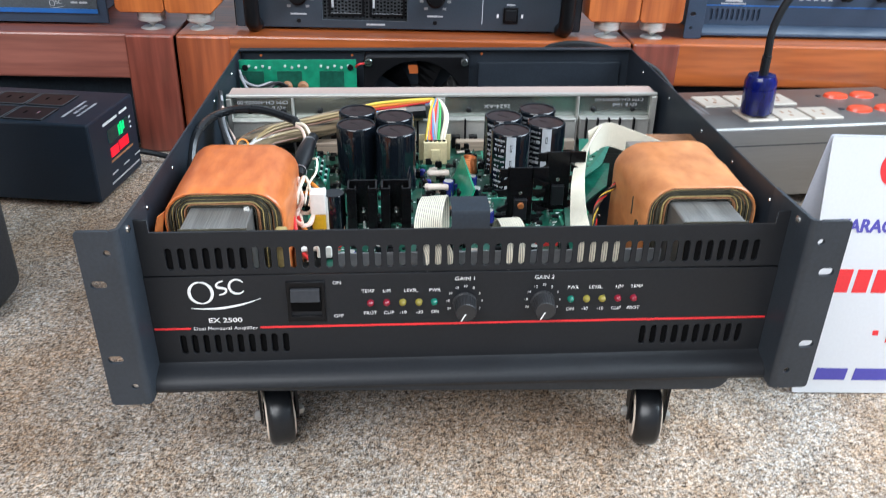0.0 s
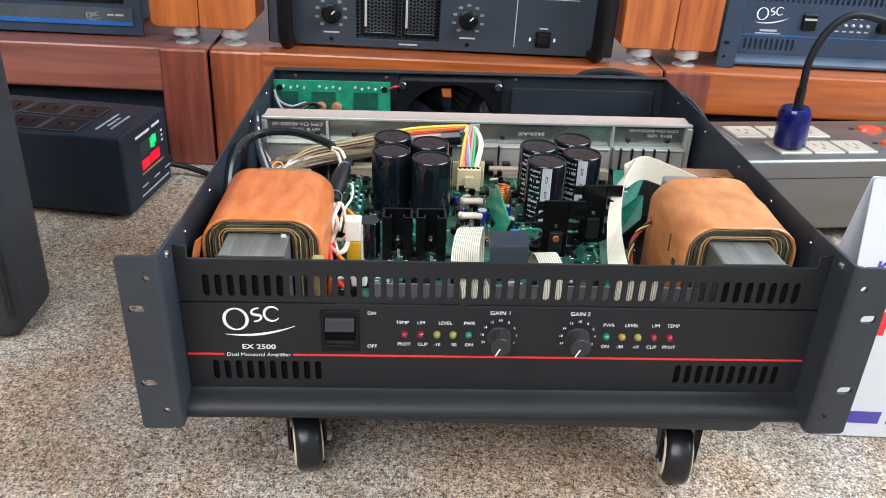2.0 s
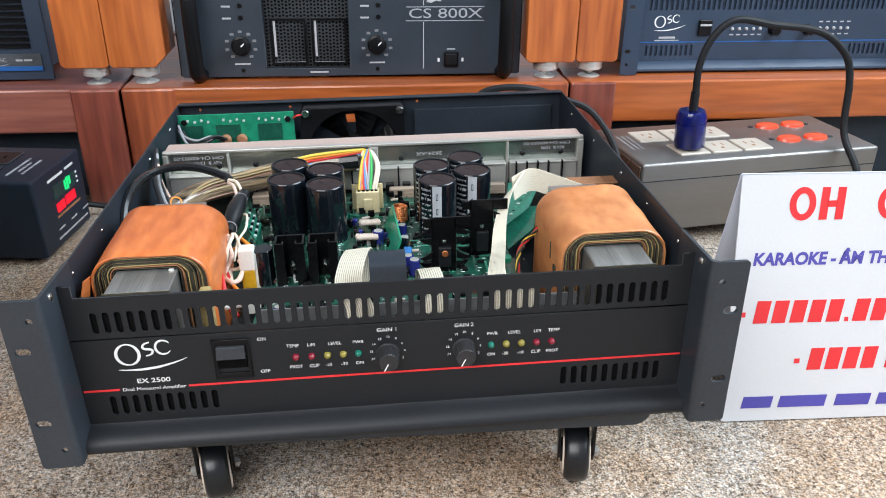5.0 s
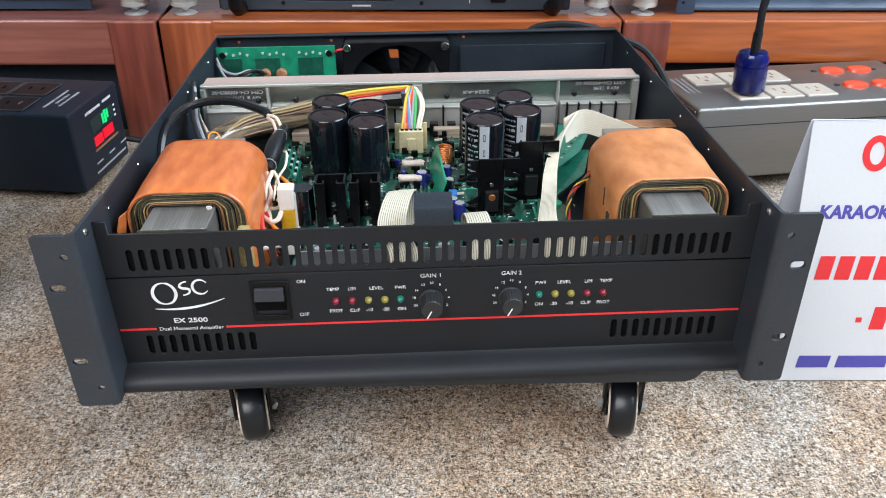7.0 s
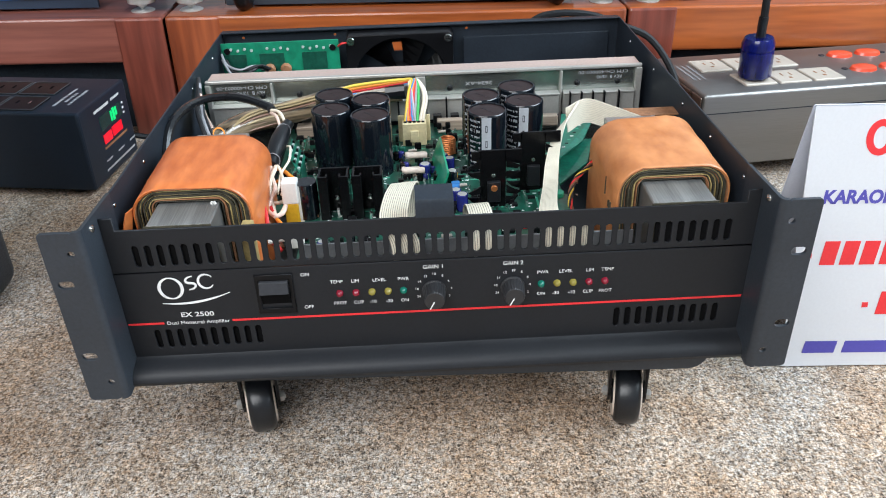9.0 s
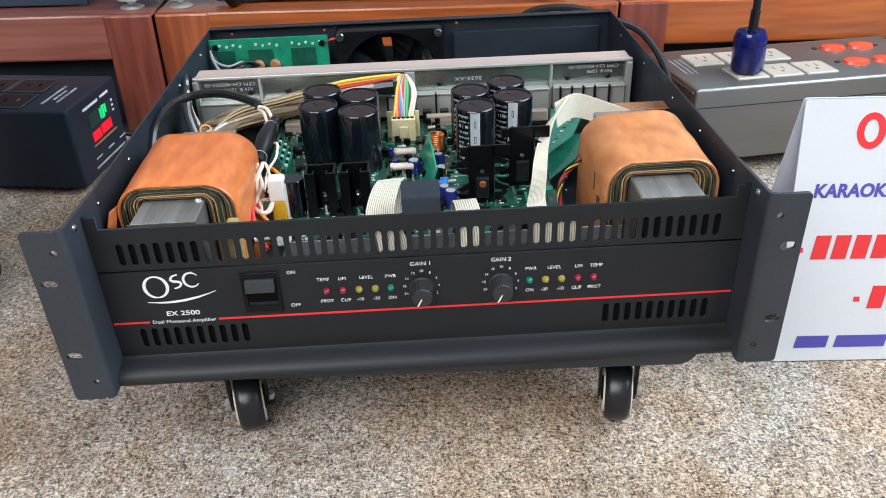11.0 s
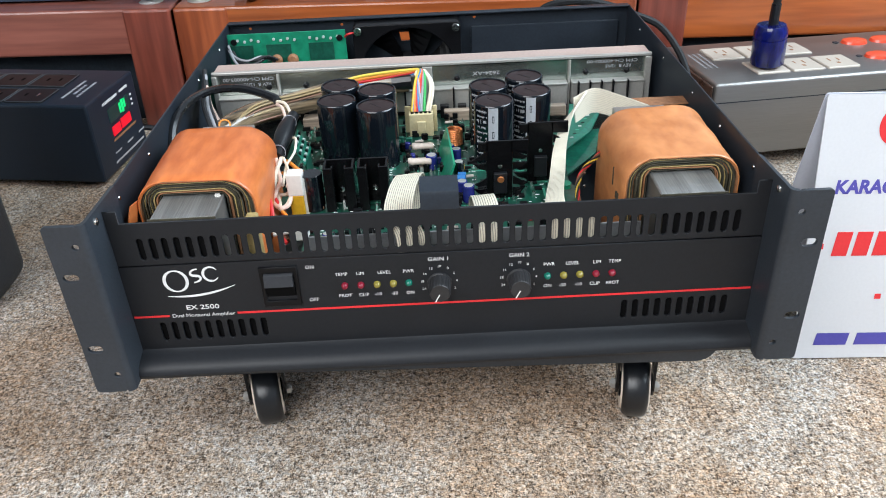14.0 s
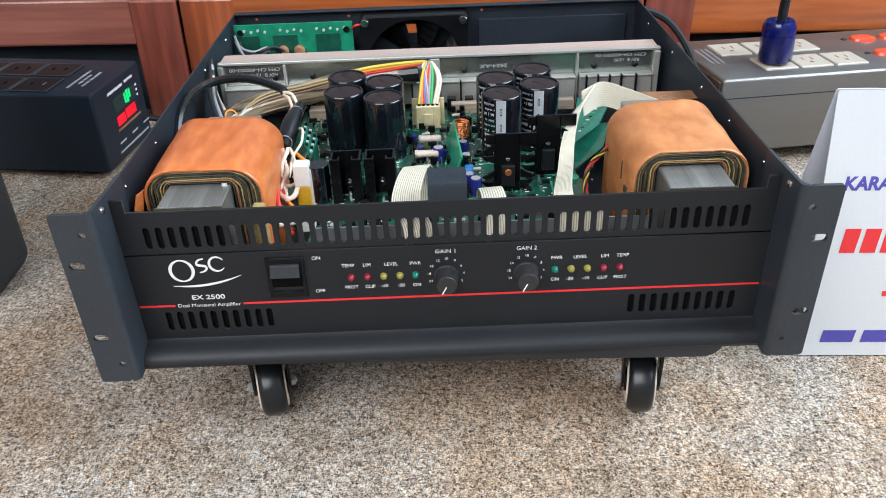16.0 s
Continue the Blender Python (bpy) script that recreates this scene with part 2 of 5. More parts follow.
# metal end with its dark brown reflection mixed into the base colour
END_PLATE = mat("brown_reflection_plate", (0.1, 0.06, 0.045), 0.3, metal=0.4)
IVORY = mat("ivory_socket", (0.46, 0.41, 0.35), 0.45, vary=0.06)
BLUE_CLEAR = mat("clear_blue_plastic", (0.003, 0.006, 0.09), 0.1, vary=0.5, coarse=70, coat=0.15, stretch=(1, 1, 0.3))
BLUE_LINE = mat("blue_paint_line", (0.015, 0.11, 0.36), 0.4)
MESH_METAL = mat("perforated_grey_metal", (0.05, 0.055, 0.062), 0.45, metal=0.3, vary=0.5, fine=900, coarse=20)
WALL_PAINT = mat("grey_wall_paint", (0.3, 0.31, 0.33), 0.8, vary=0.05, coarse=3)
CEIL_PAINT = mat("white_ceiling_paint", (0.6, 0.61, 0.62), 0.85, vary=0.03, coarse=3)


# ---- building helpers ----
def part(name, bm, material, parent=None, label="", smooth=False):
    me = bpy.data.meshes.new(name)
    if isinstance(bm, bmesh.types.BMesh):
        bm.to_mesh(me)
        bm.free()
    else:
        me = bm
        me.name = name
    me.materials.clear()
    me.materials.append(material)
    ob = new(name, me)
    if parent is not None:
        ob.parent = parent
    if label:
        ob["label"] = label
    if smooth:
        for p in me.polygons:
            p.use_smooth = True
        me.set_sharp_from_angle(angle=radians(35))
    return ob


def thing(name, m, label, category, group="", kind=""):
    ob = new(name)
    ob.matrix_basis = m
    ob.empty_display_size = 0.02
    return tagged(ob, label, category, group, kind)


def box(x0, x1, y0, y1, z0, z1, bev=0.0, seg=2, bm=None):
    one = bmesh.new()
    bmesh.ops.create_cube(one, size=1, matrix=Matrix.Translation(((x0 + x1) / 2, (y0 + y1) / 2, (z0 + z1) / 2)) @ Matrix.Diagonal((x1 - x0, y1 - y0, z1 - z0, 1)))
    if bev:
        bmesh.ops.bevel(one, geom=one.edges[:], offset=bev, segments=seg, affect='EDGES', profile=0.5)
    return join(bm, one)


def box_fast(bm, x0, x1, y0, y1, z0, z1):
    bm = bm or bmesh.new()
    v = [bm.verts.new((x, y, z)) for z in (z0, z1) for y in (y0, y1) for x in (x0, x1)]
    for f in ((0, 1, 3, 2), (4, 6, 7, 5), (0, 4, 5, 1), (1, 5, 7, 3), (3, 7, 6, 2), (2, 6, 4, 0)):
        bm.faces.new([v[k] for k in f][::-1])
    return bm


def join(bm, one):
    if bm is None:
        return one
    me = bpy.data.meshes.new("join")
    one.to_mesh(me)
    one.free()
    bm.from_mesh(me)
    bpy.data.meshes.remove(me)
    return bm


def lathe(profile, m=Matrix(), seg=24, bm=None):
    """A turned body: (radius, height) pairs about z, placed by m."""
    one = bmesh.new()
    rings = []
    for r, z in profile:
        if r < 1e-6:
            rings.append([one.verts.new((0, 0, z))])
        else:
            rings.append([one.verts.new((r * math.cos(a * math.tau / seg), r * math.sin(a * math.tau / seg), z)) for a in range(seg)])
    for a, b in zip(rings, rings[1:]):
        for i in range(seg):
            j = (i + 1) % seg
            if len(a) == 1 and len(b) == 1:
                continue
            if len(a) == 1:
                one.faces.new((a[0], b[j], b[i]))
            elif len(b) == 1:
                one.faces.new((a[i], a[j], b[0]))
            else:
                one.faces.new((a[i], a[j], b[j], b[i]))
    bmesh.ops.recalc_face_normals(one, faces=one.faces)
    one.transform(m)
    return join(bm, one)


def cyl(r, h, m=Matrix(), seg=20, bev=0.0, bm=None):
    b = bev or r * 0.06
    return lathe([(0, 0), (r - b, 0), (r, b), (r, h - b), (r - b, h), (0, h)], m, seg, bm)


def spline(points, n=8):
    """Points along a smooth line through the given ones."""
    p = [Vector(q) for q in points]
    p = [2 * p[0] - p[1]] + p + [2 * p[-1] - p[-2]]
    out = []
    for i in range(1, len(p) - 2):
        for k in range(n):
            t = k / n
            a, b, c, d = p[i - 1:i + 3]
            out.append(0.5 * (2 * b + (c - a) * t + (2 * a - 5 * b + 4 * c - d) * t * t + (3 * b - a - 3 * c + d) * t ** 3))
    return out + [p[-2]]


def tube(points, r, seg=8, n=8, bm=None, smooth=True):
    line = spline(points, n) if smooth else [Vector(q) for q in points]
    one = bmesh.new()
    rings, up = [], Vector((0.13, 0.21, 0.97)).normalized()
    for i, q in enumerate(line):
        d = (line[min(i + 1, len(line) - 1)] - line[max(i - 1, 0)]).normalized()
        side = d.cross(up)
        if side.length < 1e-4:
            side = d.cross(Vector((1, 0, 0)))
        side.normalize()
        up = side.cross(d).normalized()
        rad = r(i / (len(line) - 1)) if callable(r) else r
        rings.append([one.verts.new(q + rad * (side * math.cos(a * math.tau / seg) + up * math.sin(a * math.tau / seg))) for a in range(seg)])
    for a, b in zip(rings, rings[1:]):
        for i in range(seg):
            one.faces.new((a[i], a[(i + 1) % seg], b[(i + 1) % seg], b[i]))
    one.faces.new(rings[0][::-1])
    one.faces.new(rings[-1])
    return join(bm, one)


def band(points, side, width, thick=0.0006, n=8, bm=None):
    """A flat ribbon of some width along a line."""
    line = spline(points, n)
    sides = spline(side, n) if isinstance(side, list) else [Vector(side)] * len(line)
    one = bmesh.new()
    prev = None
    for i, q in enumerate(line):
        d = (line[min(i + 1, len(line) - 1)] - line[max(i - 1, 0)]).normalized()
        s = sides[i].normalized() * width / 2
        nrm = d.cross(s).normalized() * thick / 2
        ring = [one.verts.new(v) for v in (q - s - nrm, q + s - nrm, q + s + nrm, q - s + nrm)]
        if prev:
            for k in range(4):
                one.faces.new((prev[k], prev[(k + 1) % 4], ring[(k + 1) % 4], ring[k]))
        else:
            one.faces.new(ring[::-1])
        prev = ring
    one.faces.new(prev)
    return join(bm, one)


def prism(profile, x0, x1, bm=None):
    """A profile in (y, z) drawn out along x."""
    one = bmesh.new()
    a = [one.verts.new((x0, y, z)) for y, z in profile]
    b = [one.verts.new((x1, y, z)) for y, z in profile]
    n = len(profile)
    for i in range(n):
        one.faces.new((a[i], a[(i + 1) % n], b[(i + 1) % n], b[i]))
    one.faces.new(a[::-1])
    one.faces.new(b)
    bmesh.ops.recalc_face_normals(one, faces=one.faces)
    return join(bm, one)


def round_rect(x0, x1, z0, z1, r, n=5):
    pts = []
    for cx, cz, a0 in ((x1 - r, z1 - r, 0), (x0 + r, z1 - r, 90), (x0 + r, z0 + r, 180), (x1 - r, z0 + r, 270)):
        for k in range(n + 1):
            a = radians(a0 + 90 * k / n)
            pts.append((cx + r * math.cos(a), cz + r * math.sin(a)))
    return pts


def outline_mesh(splines, thick, bevel=0.0):
    """A flat sheet with holes in the x-z plane, its front at y = 0, its back at y = thick."""
    cu = bpy.data.curves.new("sheet", 'CURVE')
    cu.dimensions, cu.fill_mode, cu.extrude, cu.bevel_depth, cu.bevel_resolution = '2D', 'BOTH', max(thick / 2 - bevel, 0.00001), bevel, 1
    cu.offset = -bevel
    for pts in splines:
        s = cu.splines.new('POLY')
        s.points.add(len(pts) - 1)
        for p, (x, z) in zip(s.points, pts):
            p.co = (x, z, 0, 1)
        s.use_cyclic_u = True
    return curve_mesh(cu, Matrix.Translation((0, thick / 2, 0)) @ pose(0, 0, 0, 90))


def curve_mesh(cu, m):
    ob = bpy.data.objects.new("temp", cu)
    scene.collection.objects.link(ob)
    bpy.context.view_layer.update()
    me = bpy.data.meshes.new_from_object(ob.evaluated_get(bpy.context.evaluated_depsgraph_get()))
    bpy.data.objects.remove(ob)
    bpy.data.curves.remove(cu)
    me.transform(m)
    return me


def text(body, x, y, z, size, material, parent, width=None, name="printed_text", turn=0, align='CENTER', bold=0.0, slant=0.0, m=None):
    """Lettering on an upright face that looks towards -y, centred on (x, z)."""
    cu = bpy.data.curves.new("text", 'FONT')
    cu.body, cu.size, cu.align_x, cu.align_y, cu.extrude, cu.offset, cu.shear = body, size, align, 'CENTER', 0.00004, bold, slant
    cu.resolution_u = 3
    me = curve_mesh(cu, Matrix())
    k = 1.0
    if width:
        xs = [v.co.x for v in me.vertices]
        k = width / (max(xs) - min(xs))
    me.transform((m or Matrix.Translation((x, y, z))) @ pose(0, 0, 0, 90) @ pose(0, 0, 0, 0, 0, turn) @ Matrix.Diagonal((k, 1, 1, 1)))
    return part(name, me, material, parent)


def flat(x0, x1, z0, z1, y, material, parent, name="printed_bar", depth=0.0003, r=0.0):
    return part(name, box(x0, x1, y, y + depth, z0, z1, r), material, parent)


def xaxis(x, y, z):
    return pose(x, y, z, 0, 90, 0)


def front(x, y, z):
    """Turned bodies that point towards -y."""
    return pose(x, y, z, 90)


# ---- the room ----
def slab(name, x0, x1, y0, y1, z0, z1, material, label, category):
    return tagged(part(name, box(x0, x1, y0, y1, z0, z1), material), label, category, kind="structure")


slab("floor", -2.2, 1.75, -1.45, 1.6, -0.1, 0.0, CARPET, "grey-brown flecked loop carpet floor", "floor")
slab("ceiling", -2.2, 1.75, -1.45, 1.6, 2.6, 2.7, CEIL_PAINT, "plain white painted ceiling", "ceiling")
slab("wall_north", -2.2, 1.65, 1.5, 1.6, 0.0, 2.6, WALL_PAINT, "plain painted wall behind the racks", "wall")
slab("wall_west", -2.2, -2.1, -1.35, 1.5, 0.0, 2.6, WALL_PAINT, "plain painted side wall", "wall")


def wall_opening(name, axis, at, a0, a1, w0, w1, z0, z1):
    bm = None
    for p0, p1, q0, q1 in ((a0, w0, 0, 2.6), (w1, a1, 0, 2.6), (w0, w1, 0, z0), (w0, w1, z1, 2.6)):
        if axis == 'x':
            bm = box(at, at + 0.1, p0, p1, q0, q1, bm=bm)
        else:
            bm = box(p0, p1, at, at + 0.1, q0, q1, bm=bm)
    tagged(part(name, bm, WALL_PAINT), "plain painted wall with a wide daylight opening", "wall", kind="structure")


wall_opening("wall_east", 'x', 1.65, -1.35, 1.5, -1.05, 0.95, 0.9, 2.4)
wall_opening("wall_south", 'y', -1.45, -2.1, 1.75, -1.85, 0.05, 0.85, 2.15)


# ---- shared pieces ----
def slots(x_first, x_last, count, z0, z1, w):
    out = []
    for i in range(count):
        x = x_first + (x_last - x_first) * i / (count - 1)
        out.append(round_rect(x - w / 2, x + w / 2, z0, z1, w / 2 * 0.98, 3)[::-1])
    return out


def disc(x, z, r, n=12, rx=None):
    return [((rx or r) * math.cos(-a * math.tau / n) + x, r * math.sin(-a * math.tau / n) + z) for a in range(n)]


def emblem(x, y, z, k, parent, material):
    """A plain ring, two open arcs and a sweep under them."""

    def stroke(fn, n, w, closed=False):
        left, right = [], []
        for i in range(n + (0 if closed else 1)):
            t = i / n
            p, q = Vector(fn(t)), Vector(fn(t + 0.01)) - Vector(fn(t - 0.01))
            o = Vector((-q.y, q.x)).normalized() * w(t)
            left.append((x + k * (p + o).x, z + k * (p + o).y))
            right.append((x + k * (p - o).x, z + k * (p - o).y))
        me = outline_mesh([left, right[::-1]] if closed else [left + right[::-1]], 0.0003)
        me.transform(Matrix.Translation((0, y, 0)))
        return me

    tau = math.tau
    bm = stroke(lambda t: (-18.6 + 8.2 * math.cos(tau * t), -0.6 + 8.9 * math.sin(tau * t)), 40, lambda t: 0.4 + 0.75 * abs(math.cos(tau * t)), True)
    part("emblem_ring", bm, material, parent)
    bm = stroke(lambda t: (-27.0 + 50.4 * t, -13.4 - 6.8 * t + 14.2 * t * t), 24, lambda t: 0.15 + 0.75 * math.sin(math.pi * min(1, t * 1.02)))
    part("emblem_sweep", bm, material, parent)
    bm = stroke(lambda t: (-3.6 + 3.4 * math.cos(math.pi * (0.3 + 2.4 * t)), 9.0 - 11.4 * (t - 0.06 * math.sin(4 * math.pi * t))), 20, lambda t: 0.45 + 0.5 * math.sin(math.pi * t))
    part("emblem_wave", bm, material, parent)
    bm = stroke(lambda t: (7.6 + 5.6 * math.cos(0.6 + 5.1 * t), 4.2 + 5.9 * math.sin(0.6 + 5.1 * t)), 24, lambda t: 0.3 + 0.6 * math.sin(math.pi * t))
    part("emblem_arc", bm, material, parent)


# ---- the opened power amplifier, leaning a little on its casters ----
amp = thing("power_amplifier", TIP, "opened black rack power amplifier standing on small casters on carpet", "amplifier")
ZB, ZT = 0.081, 0.213
PY = 0.027

# chassis tray
part("side_panel", box(-0.2165, -0.2149, 0.003, 0.4385, ZB, 0.211, 0.0004, 1), CHASSIS, amp)
part("side_panel", box(0.2149, 0.2165, 0.003, 0.4385, ZB, 0.211, 0.0004, 1), CHASSIS, amp)
part("bottom_pan", box(-0.2148, 0.2148, 0.03, 0.436, ZB, ZB + 0.002), CHASSIS, amp)
fan_hole = [[(-0.033, 0.193), (-0.016, 0.193), (-0.018, 0.183), (-0.031, 0.183)]]
square_holes = [disc(x, z, 0.0016, 10) for x, z in ((-0.193, 0.204), (-0.094, 0.204), (0.049, 0.205), (0.112, 0.188))]
back = outline_mesh([[(-0.2148, ZB), (0.2148, ZB), (0.2148, 0.212), (-0.2148, 0.212)]] + fan_hole + square_holes, 0.0016)
back.transform(Matrix.Translation((0, 0.437, 0)))
part("back_panel", back, CHASSIS, amp)
part("back_recess", box(0.045, 0.205, 0.4335, 0.4368, 0.10, 0.196, 0.0006, 1), CHASSIS, amp)
part("back_fold", box(-0.2146, 0.2146, 0.4295, 0.4368, 0.2106, 0.212, 0.0003, 1), CHASSIS, amp)
for i, y in enumerate((0.06, 0.13, 0.2, 0.29, 0.38)):
    part("side_screw", lathe([(0, 0), (0.0016, 0), (0.0012, 0.0006), (0, 0.0007)], xaxis(-0.2149, y, 0.2)), CHROME, amp)
    part("side_screw", lathe([(0, 0), (0.0016, 0), (0.0012, 0.0006), (0, 0.0007)], pose(0.2149, y, 0.2, 0, -90)), CHROME, amp)

# front grille strip and faceplate
top_line = [(-0.2146, 0.1655), (0.2146, 0.1655), (0.2146, 0.2065), (0.206, 0.2065), (0.206, 0.1975), (0.0145, 0.1975), (0.0135, 0.1985),
            (-0.0115, 0.1985), (-0.0125, 0.1975), (-0.206, 0.1975), (-0.206, 0.2065), (-0.2146, 0.2065)]
grille = outline_mesh([top_line] + slots(-0.196, 0.196, 50, 0.1695, 0.186, 0.0043), 0.0018, 0.0002)
grille.transform(Matrix.Translation((0, PY + 0.0006, 0)))
part("grille_strip", grille, PANEL_PAINT, amp, "black strip with a row of upright slots")
face = outline_mesh([[(-0.2146, 0.0955), (0.2146, 0.0955), (0.2146, 0.1648), (-0.2146, 0.1648)]]
                    + slots(-0.1955, -0.1255, 10, 0.1025, 0.1185, 0.0042) + slots(0.1265, 0.1965, 10, 0.1025, 0.1185, 0.0042), 0.0018, 0.0002)
face.transform(Matrix.Translation((0, PY, 0)))
part("faceplate", face, PANEL_PAINT, amp, "matt black faceplate with printed legends")
part("panel_lip", prism([(PY, 0.0957), (0.0258, 0.0948), (0.0222, 0.0936), (0.0175, 0.0922), (0.0138, 0.0902), (0.0112, 0.0872), (0.0105, 0.0842), (0.0116, 0.0815), (0.0145, 0.0800),
                         (0.04, 0.0800), (0.04, 0.0822), (0.016, 0.0822), (0.0135, 0.0845), (0.0145, 0.0875), (0.017, 0.0895), (0.0245, 0.0925), (0.0288, 0.0957)], -0.2146, 0.2146), PANEL_PAINT, amp, smooth=True)
tab = prism([(PY + .0004, 0.1972), (PY + .0002, 0.2075), (PY + .0012, 0.2098), (PY + .0035, 0.2112), (0.048, 0.2112), (0.048, 0.2094), (0.033, 0.2094), (PY + .0030, 0.2075), (PY + .0024, 0.1972)], -0.0115, 0.0135)
part("latch_tab", tab, CHASSIS, amp, smooth=True)
# added black sheets give the slots the darkness of the unlit inside
part("slot_shade_sheet", box(-0.2125, 0.2125, 0.0296, 0.0302, 0.098, 0.1645), HOLE, amp)
part("slot_shade_sheet", box(-0.2125, -0.146, 0.0300, 0.0306, 0.1646, 0.192), HOLE, amp)
part("slot_shade_sheet", box(0.1475, 0.2125, 0.0300, 0.0306, 0.1646, 0.192), HOLE, amp)

# rack ears
for q in (-1, 1):
    holes = [disc(q * 0.2235, 0.1978, 0.0022), disc(q * 0.2235, 0.0962, 0.0022),
             round_rect(q * 0.2325 - 0.005, q * 0.2325 + 0.005, 0.1726, 0.1784, 0.0029, 4)[::-1], round_rect(q * 0.2325 - 0.005, q * 0.2325 + 0.005, 0.1156, 0.1214, 0.0029, 4)[::-1]]
    x_in = q * 0.2165
    rr = round_rect(min(x_in + q * 0.003, q * 0.2413), max(x_in + q * 0.003, q * 0.2413), ZB, ZT, 0.003, 4)
    flange = outline_mesh([rr] + holes, 0.0026, 0.0003)
    bm = bmesh.new()
    bm.from_mesh(flange)
    R = 0.0045
    outer = [(x_in + q * 0.0034, 0.0)] + [(x_in + q * (R - 0.0019 - R * math.sin(a)), R - R * math.cos(a)) for a in [radians(15 * k) for k in range(7)]] + [(x_in - q * 0.0019, 0.056)]
    inner = [(x_in + q * 0.0004, 0.056), (x_in + q * 0.0004, 0.0055), (x_in + q * 0.0012, 0.0034), (x_in + q * 0.0034, 0.0026)]
    ring = outer + inner
    one = bmesh.new()
    lo = [one.verts.new((x, y, ZB + (0.0 if y < 0.02 else 0.004))) for x, y in ring]
    hi = [one.verts.new((x, y, ZT - (0.0 if y < 0.02 else 0.0015))) for x, y in ring]
    n = len(ring)
    for i in range(n):
        one.faces.new((lo[i], lo[(i + 1) % n], hi[(i + 1) % n], hi[i]))
    one.faces.new(lo[::-1])
    one.faces.new(hi)
    bmesh.ops.recalc_face_normals(one, faces=one.faces)
    ear = part("rack_ear", join(bm, one), BLACK_PAINT, amp, "folded black steel rack ear with mounting slots", smooth=True)
    part("ear_screw", lathe([(0, 0), (0.0026, 0), (0.0024, 0.001), (0.001, 0.0017), (0, 0.0017)], pose(x_in - q * 0.0019, 0.017, 0.206, 0, -q * 90)), CHROME, ear)

# printed legends
INK = PY - 0.0003
flat(-0.2135, -0.189, 0.1231, 0.1246, INK, RED, amp, "red_line")
flat(-0.142, 0.2135, 0.1231, 0.1246, INK, RED, amp, "red_line")
emblem(-0.1615, INK, 0.1528, 0.00093, amp, WHITE)
text("EX 2500", -0.165, INK, 0.1302, 0.0052, WHITE, amp, 0.0225, bold=0.00008)
text("Dual Monaural Amplifier", -0.1655, INK, 0.1237, 0.0040, WHITE, amp, 0.0432)
text("ON", -0.088, INK, 0.1583, 0.0038, WHITE, amp)
text("OFF", -0.088, INK, 0.1318, 0.0038, WHITE, amp)
LEDS = [(-0.066, LED_RED), (-0.055, LED_RED), (-0.044, LED_YELLOW), (-0.033, LED_YELLOW), (-0.0225, LED_GREEN),
        (0.072, LED_GREEN), (0.083, LED_YELLOW), (0.094, LED_YELLOW), (0.105, LED_RED), (0.116, LED_RED)]
for x, m in LEDS:
    part("led", lathe([(0.0026, 0.0), (0.0025, 0.0012), (0.0019, 0.0026), (0.001, 0.0033), (0, 0.0035)], front(x, PY, 0.142), 16), m, amp, smooth=True)
for body, x in (("TEMP", -0.0675), ("LIM", -0.0548), ("LEVEL", -0.0385), ("PWR", -0.0222), ("PWR", 0.0728), ("LEVEL", 0.0886), ("LIM", 0.1052), ("TEMP", 0.1172)):
    text(body, x, INK, 0.1513, 0.0036, WHITE, amp)
for body, x in (("PROT", -0.0663), ("CLIP", -0.0536), ("-10", -0.0438), ("-30", -0.0326), ("ON", -0.0218), ("ON", 0.0722), ("-30", 0.0824), ("-10", 0.0935), ("CLIP", 0.1046), ("PROT", 0.1168)):
    text(body, x, INK, 0.1338, 0.0036, WHITE, amp)
for i, kx in enumerate((-0.0015, 0.0525)):
    text("GAIN %d" % (i + 1), kx, INK, 0.1598, 0.0043, WHITE, amp, 0.0135)
    for j, n in enumerate(("24", "18", "14", "12", "10", "8", "6", "4", "2")):
        a = radians(205 - 29 * j)
        text(n, kx + 0.0118 * math.cos(a), INK, 0.1415 + 0.0125 * math.sin(a), 0.0027, WHITE, amp)
    kz = 0.1405
    bm = bmesh.new()
    profile = [(0.0084, 0.0), (0.0084, 0.0012), (0.0078, 0.0016), (0.0071, 0.0125), (0.0065, 0.0134), (0.0, 0.0134)]
    seg = 48
    rings = []
    for r, h in profile:
        ring = []
        for a in range(seg):
            rr = r * (1 - (0.045 if a % 2 and 0.003 < r and 0.0013 < h < 0.013 else 0))
            ring.append(bm.verts.new((rr * math.cos(a * math.tau / seg), rr * math.sin(a * math.tau / seg), h)) if r else None)
        rings.append(ring if r else [bm.verts.new((0, 0, h))])
    for a, b in zip(rings, rings[1:]):
        for k in range(seg):
            j2 = (k + 1) % seg
            bm.faces.new((a[k], a[j2], b[j2], b[k]) if len(b) > 1 else (a[k], a[j2], b[0]))
    bm.transform(front(kx, PY, kz))
    knob = part("gain_knob", bm, KNOB, amp, "black fluted gain knob with a white pointer line")
    one = box(-0.0004, 0.0004, 0, 0.0003, -0.0072, -0.0008)
    one.transform(pose(kx, PY - 0.0137, kz, 0, 27, 0))
    part("pointer_line", one, WHITE, knob)

